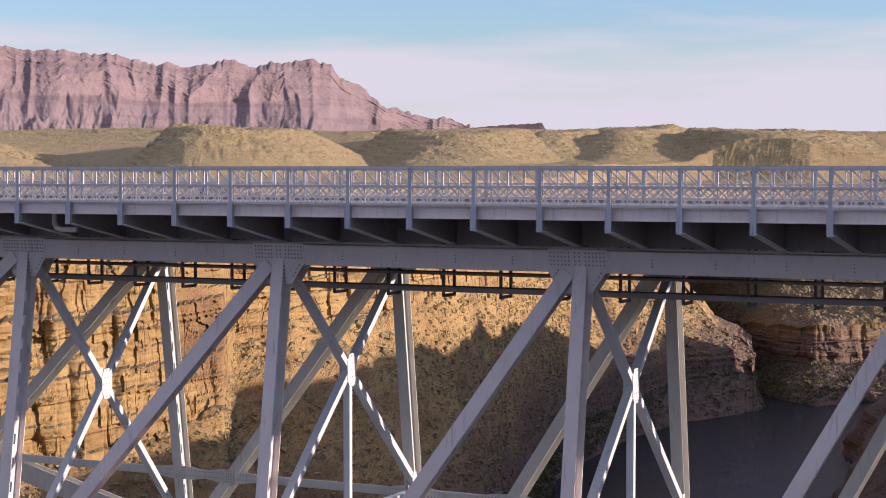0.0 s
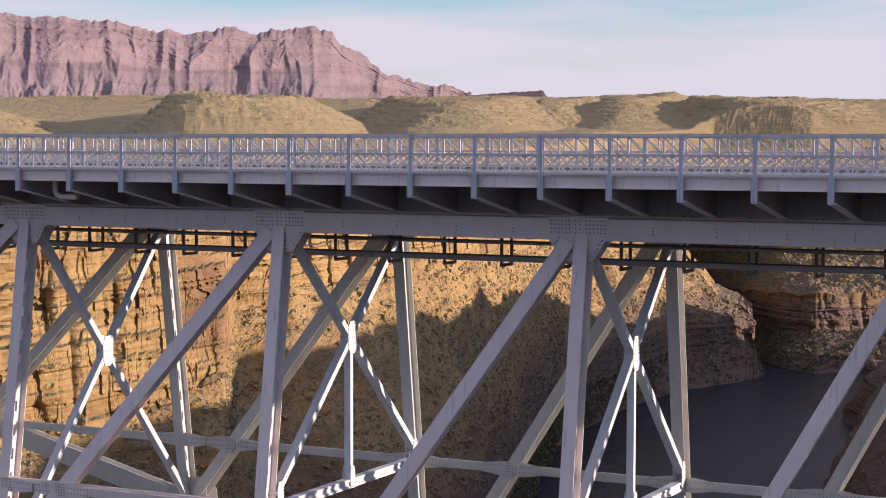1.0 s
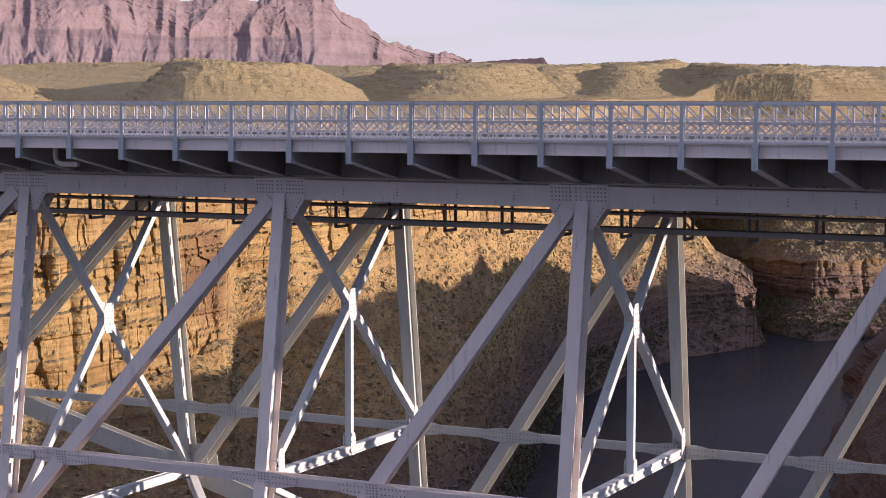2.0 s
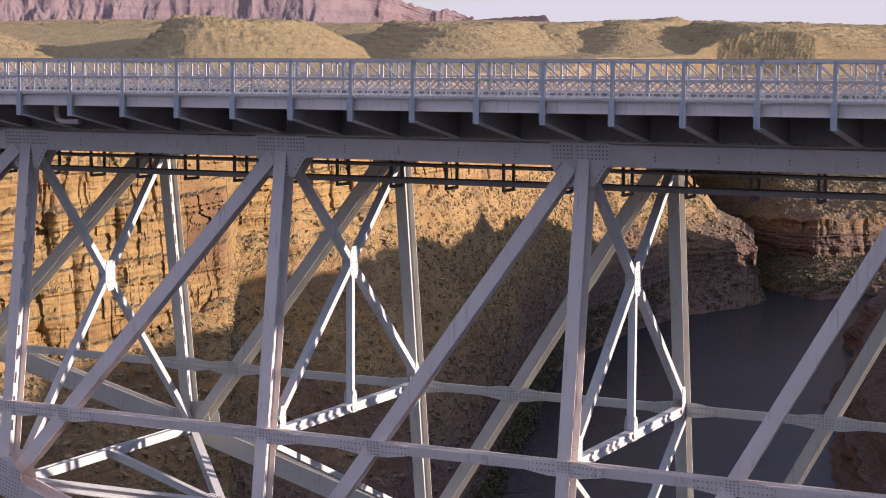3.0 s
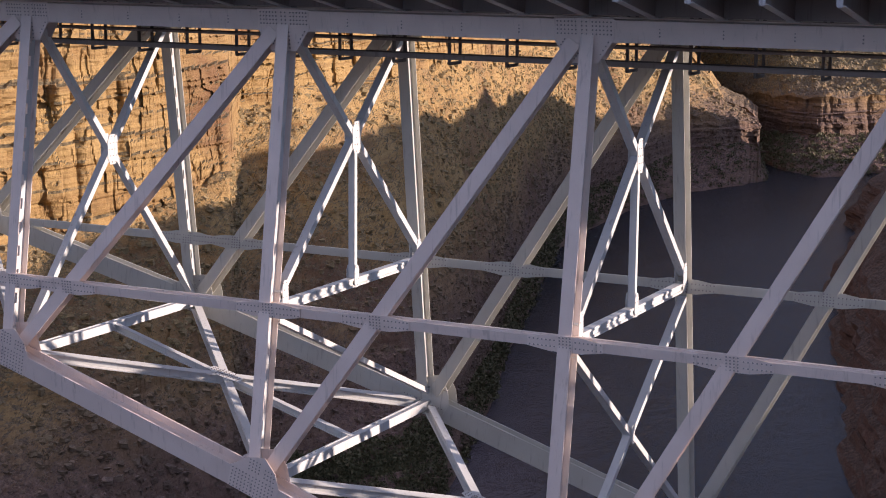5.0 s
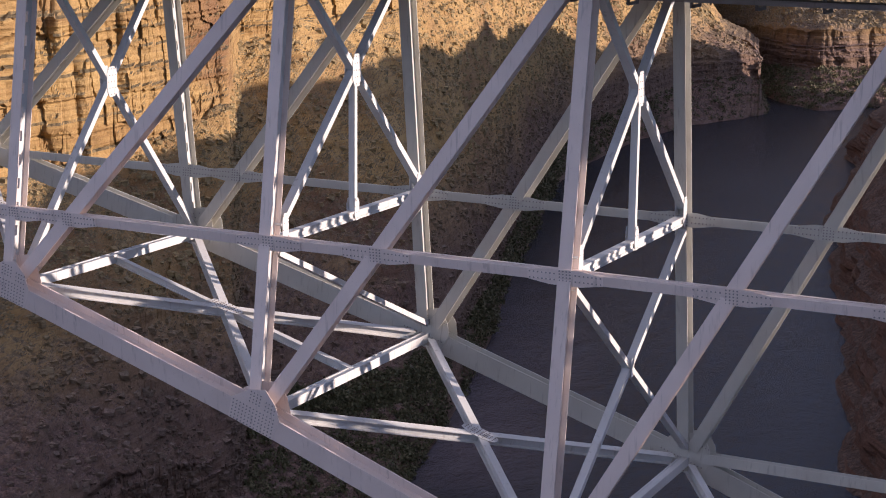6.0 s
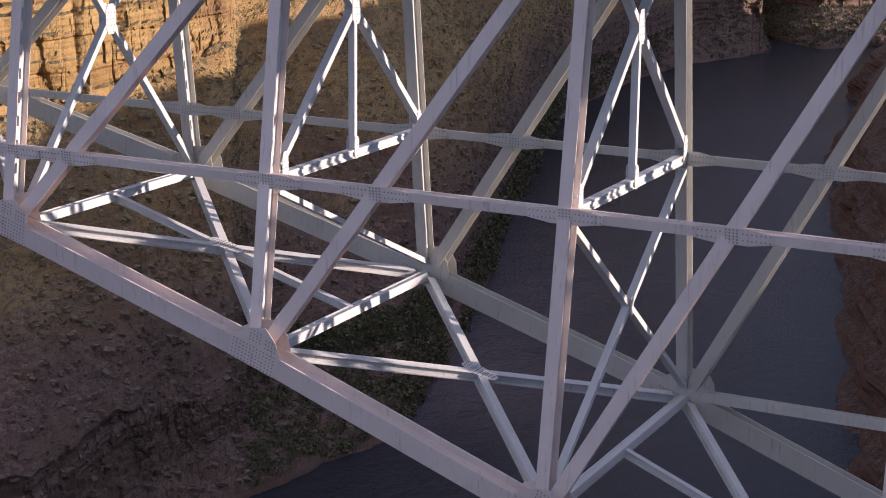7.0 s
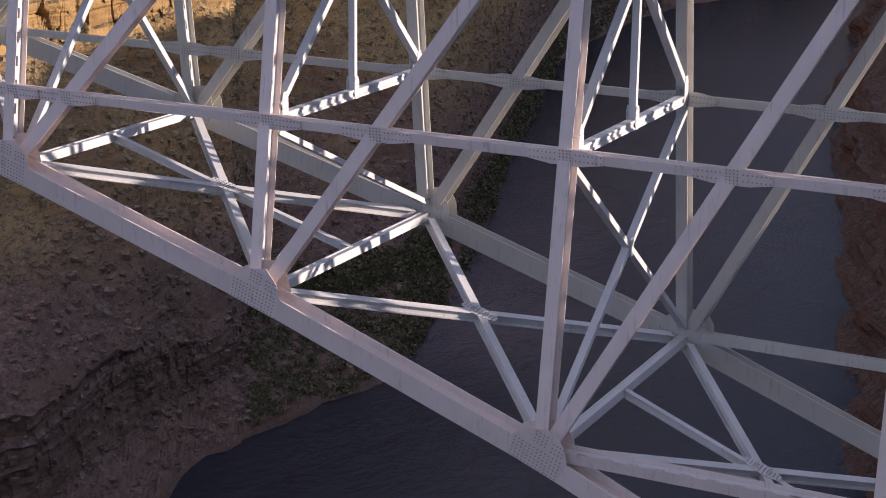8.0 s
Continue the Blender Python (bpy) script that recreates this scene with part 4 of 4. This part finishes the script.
brink = np.interp(-B, [-60, -40, -33, -26, -23.5, -21, -18, -15, -9, 20], [345, 420, 525, 645, 890, 1290, 1385, 1385, 1505, 1765])[None, :]
zz = np.minimum(zz, -5 + np.maximum(D - brink, 0) * 0.6)        # the plateau falls to the canyon's rim
rock = np.clip(fbm(BB * 0.7, D / 900, xx * 0, 2, 56) + 0.3, 0, 1) + 0.35 * np.clip((side_way - 0.11) * 12, 0, 1)
zz = zz + rise * (1 - rise) * 9 * fbm(xx / 75, yy / 75, xx * 0, 4, 58)
zz += 0.7 * fbm(xx / 22, yy / 22, xx * 0, 5, 59, 0.6) - rise * (1 - rise) * 9 * np.clip(0.22 - np.abs(fbm(xx / 40, yy / 70, xx * 0, 3, 64)), 0, 1)
bed = zz / 3.4 + 0.8 * fbm(xx / 60, yy / 60, xx * 0, 3, 65)
zz += np.clip(rise * 3, 0, 1) * np.clip((1.02 - rise) * 8, 0.25, 1) * (0.4 + rock) * 1.8 * (np.clip((bed - np.floor(bed) - 0.55) * 4, 0, 1) - (bed - np.floor(bed)))      # rock ledges
zz += np.clip(rise * 4, 0.2, 1) * 0.9 * np.clip(vnoise(xx / 3.2, yy / 3.2, xx * 0, 66) - 0.35, 0, 1) * 2
zz[0] -= 14
GROUND_P = np.stack([xx, yy, zz], -1)
tagged(new("ground", grid_mesh("ground", GROUND_P, HILL, True)), "dry ochre desert plateau with low rounded hills", "desert ground", kind="structure")

# unseen plateau towards the sun and behind the viewpoint, heights set for its shade
gx, gy = np.meshgrid(np.concatenate([np.linspace(60, 320, 60), np.linspace(340, 4000, 40)]), np.linspace(-3000, 1100, 160))
edge = np.interp(gy, [-3000, -300, -40, 60, 200, 351, 623, 800, 1100], [70, 70, 62, 66, 62, 48, 4, -18, 12])
gx = gx - 60 + edge + 30
gz = -10.2 + np.interp(gy, [-300, 200, 350, 500, 620, 700, 800, 930, 1010, 1100], [0, 0, -2, -3, -1, -1, -5, -13, -24, -34]) + 0.8 * fbm(gx / 60, gy / 60, gx * 0, 3, 71)
tagged(new("ground_east", grid_mesh("ground_east", np.stack([gx, gy, gz], -1), HILL, True)), "unseen dry ochre desert plateau at the canyon rim", "desert ground", kind="structure")

# far mesa with a cliff crown over a talus skirt
SKY_X = [60, 46, 40.22, 39.2, 36.9, 36.0, 34.5, 33.1, 32.4, 31.7, 30.54, 30.0, 29.75, 29.0, 28.3, 27.25, 26.2, 25.6]
SKY_Y = [330, 325, 318, 298, 296, 280, 266, 282, 270, 277, 291, 272, 245, 214, 174, 152, 136, 126]
mb = np.concatenate([np.linspace(54, 41.5, 60, endpoint=False), np.linspace(41.5, 25.6, 640)])
crest = np.interp(-mb, [-b for b in SKY_X], SKY_Y)
v = np.concatenate([np.linspace(0, 0.2, 20, endpoint=False), np.linspace(0.2, 1, 140)])
MB, MV = np.meshgrid(mb, v)
CR = np.repeat(crest[None, :], len(v), 0)
line = np.interp(-MB, [-54, -40, -30, -25.6], [3350, 3950, 4520, 4780])      # the front runs back towards its low end
wob = 0.25 * fbm(MB * 0.9, MV * 2.0, MB * 0, 2, 30) + 0.10 * MV
spur = 1 - np.abs(vnoise(MB * 0.72 + wob, MV * 0.6, MB * 0, 31))
side_spur = 1 - np.abs(vnoise(MB * 2.5 + 1.5 * wob, MV * 1.3, MB * 0, 35))
small = fbm(MB * 6, MV * 16, MB * 0, 4, 39, 0.6)
MW = np.clip(MV + 0.30 * MV * (1 - MV) * fbm(MB * 1.3, MB * 0, MB * 0, 4, 47, 0.6), 0, 1)
bold = np.interp(MV, [0, 0.20, 0.42, 0.70, 0.92, 1.0], [8, 50, 85, 75, 46, 30]) * CR / 270
md = line - np.interp(MW, [0, 0.20, 0.45, 0.70, 1.0], [560, 330, 100, 60, 0]) * CR / 290
md = md - bold * (spur - 0.6) - np.interp(MV, [0, 0.3, 0.5, 1.0], [5, 9, 16, 10]) * (side_spur - 0.5) - np.interp(MV, [0, 0.4, 0.55, 1.0], [1.2, 1.2, 2.4, 2.0]) * small
md = md - np.interp(MV, [0.5, 0.6, 1.0], [0, 5, 5]) * ledges(MV * 100 + 5 * wob, 33, 8.0)
hz = np.interp(MW, [0, 0.20, 0.45, 1.0], [0, 0.32, 0.66, 1.0])
mz = -20 + (CR * line / 4560 + 20) * hz + np.clip((MV - 0.8) * 5, 0, 1) * (6 * fbm(MB * 2.2, MB * 0, MB * 0, 3, 37) + 3 * fbm(MB * 9, MB * 0, MB * 0, 2, 36))
mz = mz + np.interp(MV, [0, 0.05, 0.25, 0.45], [0, 10, 12, 0]) * fbm(MB * 2.2, MV * 6, MB * 0, 4, 38)
mx, my = EYE[0] - md * np.sin(np.radians(MB)), EYE[1] + md * np.cos(np.radians(MB))
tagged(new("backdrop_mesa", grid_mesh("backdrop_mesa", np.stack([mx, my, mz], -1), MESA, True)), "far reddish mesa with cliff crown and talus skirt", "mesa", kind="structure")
mb = np.linspace(26.6, 22.9, 60)
crest = np.interp(-mb, [-26.6, -25.4, -24.2, -23.35, -23.2, -22.9], [112, 120, 127, 131, 112, 98])
P = np.stack([np.stack([EYE[0] - d * np.sin(np.radians(mb)), EYE[1] + d * np.cos(np.radians(mb)), z], -1) for d, z in
              ((4600, mb * 0 - 10), (4660, crest * 0.72), (4665, crest + 1.5 * fbm(mb * 9, mb * 0, mb * 0, 2, 41)), (4760, crest + 1))])
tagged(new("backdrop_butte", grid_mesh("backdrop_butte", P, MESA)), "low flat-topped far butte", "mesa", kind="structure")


# ------------------------------------------------------------------ rubble and scrub
def lump(rng, size, flat):
    """A blocky stone: a cube with its corners cut and pushed about."""
    v = np.array([(x, y, z) for x in (-1, 1) for y in (-1, 1) for z in (-1, 1)], float) * (1, rng.uniform(0.55, 1), flat)
    v += rng.uniform(-0.33, 0.33, v.shape)
    t, u = rng.uniform(0, math.tau), rng.uniform(-0.5, 0.5)
    c, q = math.cos(t), math.sin(t)
    R = np.array([[c, -q, 0], [q, c, 0], [0, 0, 1]]) @ np.array([[1, 0, 0], [0, math.cos(u), -math.sin(u)], [0, math.sin(u), math.cos(u)]])
    return (v * size / 2) @ R.T


BOX_FACES = [(0, 1, 3, 2), (4, 6, 7, 5), (0, 4, 5, 1), (2, 3, 7, 6), (0, 2, 6, 4), (1, 5, 7, 3)]


def scatter(name, surface, rows, cols, count, smallest, largest, seed, mat, label, category, sink=0.42):
    rng = np.random.default_rng(seed)
    verts, faces = [], []
    r0, r1 = rows
    c0, c1 = cols
    for _ in range(count):
        i, j = int(rng.integers(r0, r1)), int(rng.integers(c0, c1))
        p = surface[i, j] + (surface[i + 1, j] - surface[i, j]) * rng.random() + (surface[i, j + 1] - surface[i, j]) * rng.random()
        size = smallest * (largest / smallest) ** (rng.random() ** 2.6)
        b = len(verts)
        verts += (p + lump(rng, size, rng.uniform(0.40, 0.85)) + (0, 0, size * (0.5 - sink) * 0.5)).tolist()
        faces += [tuple(b + k for k in f) for f in BOX_FACES]
    me = bpy.data.meshes.new(name)
    me.from_pydata(verts, [], faces)
    me.materials.append(mat)
    return tagged(new(name, me), label, category, kind="stuff")


scatter("boulders", LEFT_P, (46, 206), (60, 1080), 18000, 0.3, 2.0, 5, BOULDER, "angular sandstone boulders strewn over the talus slope", "boulders")
scatter("boulders_low", LEFT_P, (5, 44), (30, 1350), 9000, 0.3, 1.8, 6, BOULDER, "angular sandstone rubble along the river's edge", "boulders")

scatter("boulders_far", FAR_P, (52, 128), (100, 500), 6000, 0.6, 2.6, 15, BOULDER, "angular boulders on the talus beyond the bend", "boulders")
scatter("boulders_point", LEFT_P, (46, 206), (1080, 1440), 7000, 0.6, 2.6, 16, BOULDER, "angular boulders on the slope above the rocky point", "boulders")
scatter("boulders_east", RIGHT_P, (20, 56), (120, 330), 6000, 0.6, 2.6, 17, BOULDER, "angular rubble on the shaded canyon side", "boulders")


def bush_field(name, surface, rows, cols, count, size, seed, label):
    """Low bushes of many small leaf tufts."""
    rng = np.random.default_rng(seed)
    verts, faces = [], []
    for _ in range(count):
        i, j = int(rng.integers(*rows)), int(rng.integers(*cols))
        p = surface[i, j] + (surface[i + 1, j] - surface[i, j]) * rng.random()
        s = size * rng.uniform(0.4, 1.3)
        for _ in range(20):
            d = rng.normal(size=3)
            d /= np.linalg.norm(d)
            d[2] = abs(d[2]) * 0.8
            c = p + d * s * rng.uniform(0.3, 1.0)
            a, b = rng.normal(size=3), rng.normal(size=3)
            a, b = a / np.linalg.norm(a) * s * 0.22, b / np.linalg.norm(b) * s * 0.22
            k = len(verts)
            verts += [(c - a).tolist(), (c + b).tolist(), (c + a).tolist(), (c - b * 0.6).tolist()]
            faces.append((k, k + 1, k + 2, k + 3))
    me = bpy.data.meshes.new(name)
    me.from_pydata(verts, [], faces)
    me.materials.append(SCRUB)
    return tagged(new(name, me), label, "shrubs", kind="stuff")


way = np.degrees(np.arctan2(EYE[0] - LEFT_P[6, :, 0], LEFT_P[6, :, 1] - EYE[1]))
BUSH_COLS = (int(np.argmax(way < 33.0)), int(np.argmax(way < 26.4)))
bush_field("riverside_bushes", LEFT_P, (4, 50), BUSH_COLS, 4200, 1.8, 8, "dark green scrub along the river's edge")
bush_field("bank_bushes", LEFT_P, (4, 20), (640, 1430), 2600, 2.4, 10, "dark scrub along the river bank")
bush_field("far_bank_bushes", FAR_P, (3, 20), (60, 420), 2200, 3.0, 11, "dark scrub at the foot of the far cliff")
bush_field("slope_bushes", LEFT_P, (48, 206), (30, 1400), 1000, 0.5, 9, "small dry desert shrubs on the talus slope")

bush_field("hill_shrubs", GROUND_P, (40, 330), (90, 800), 5500, 0.6, 19, "scattered small shrubs on the desert hills")
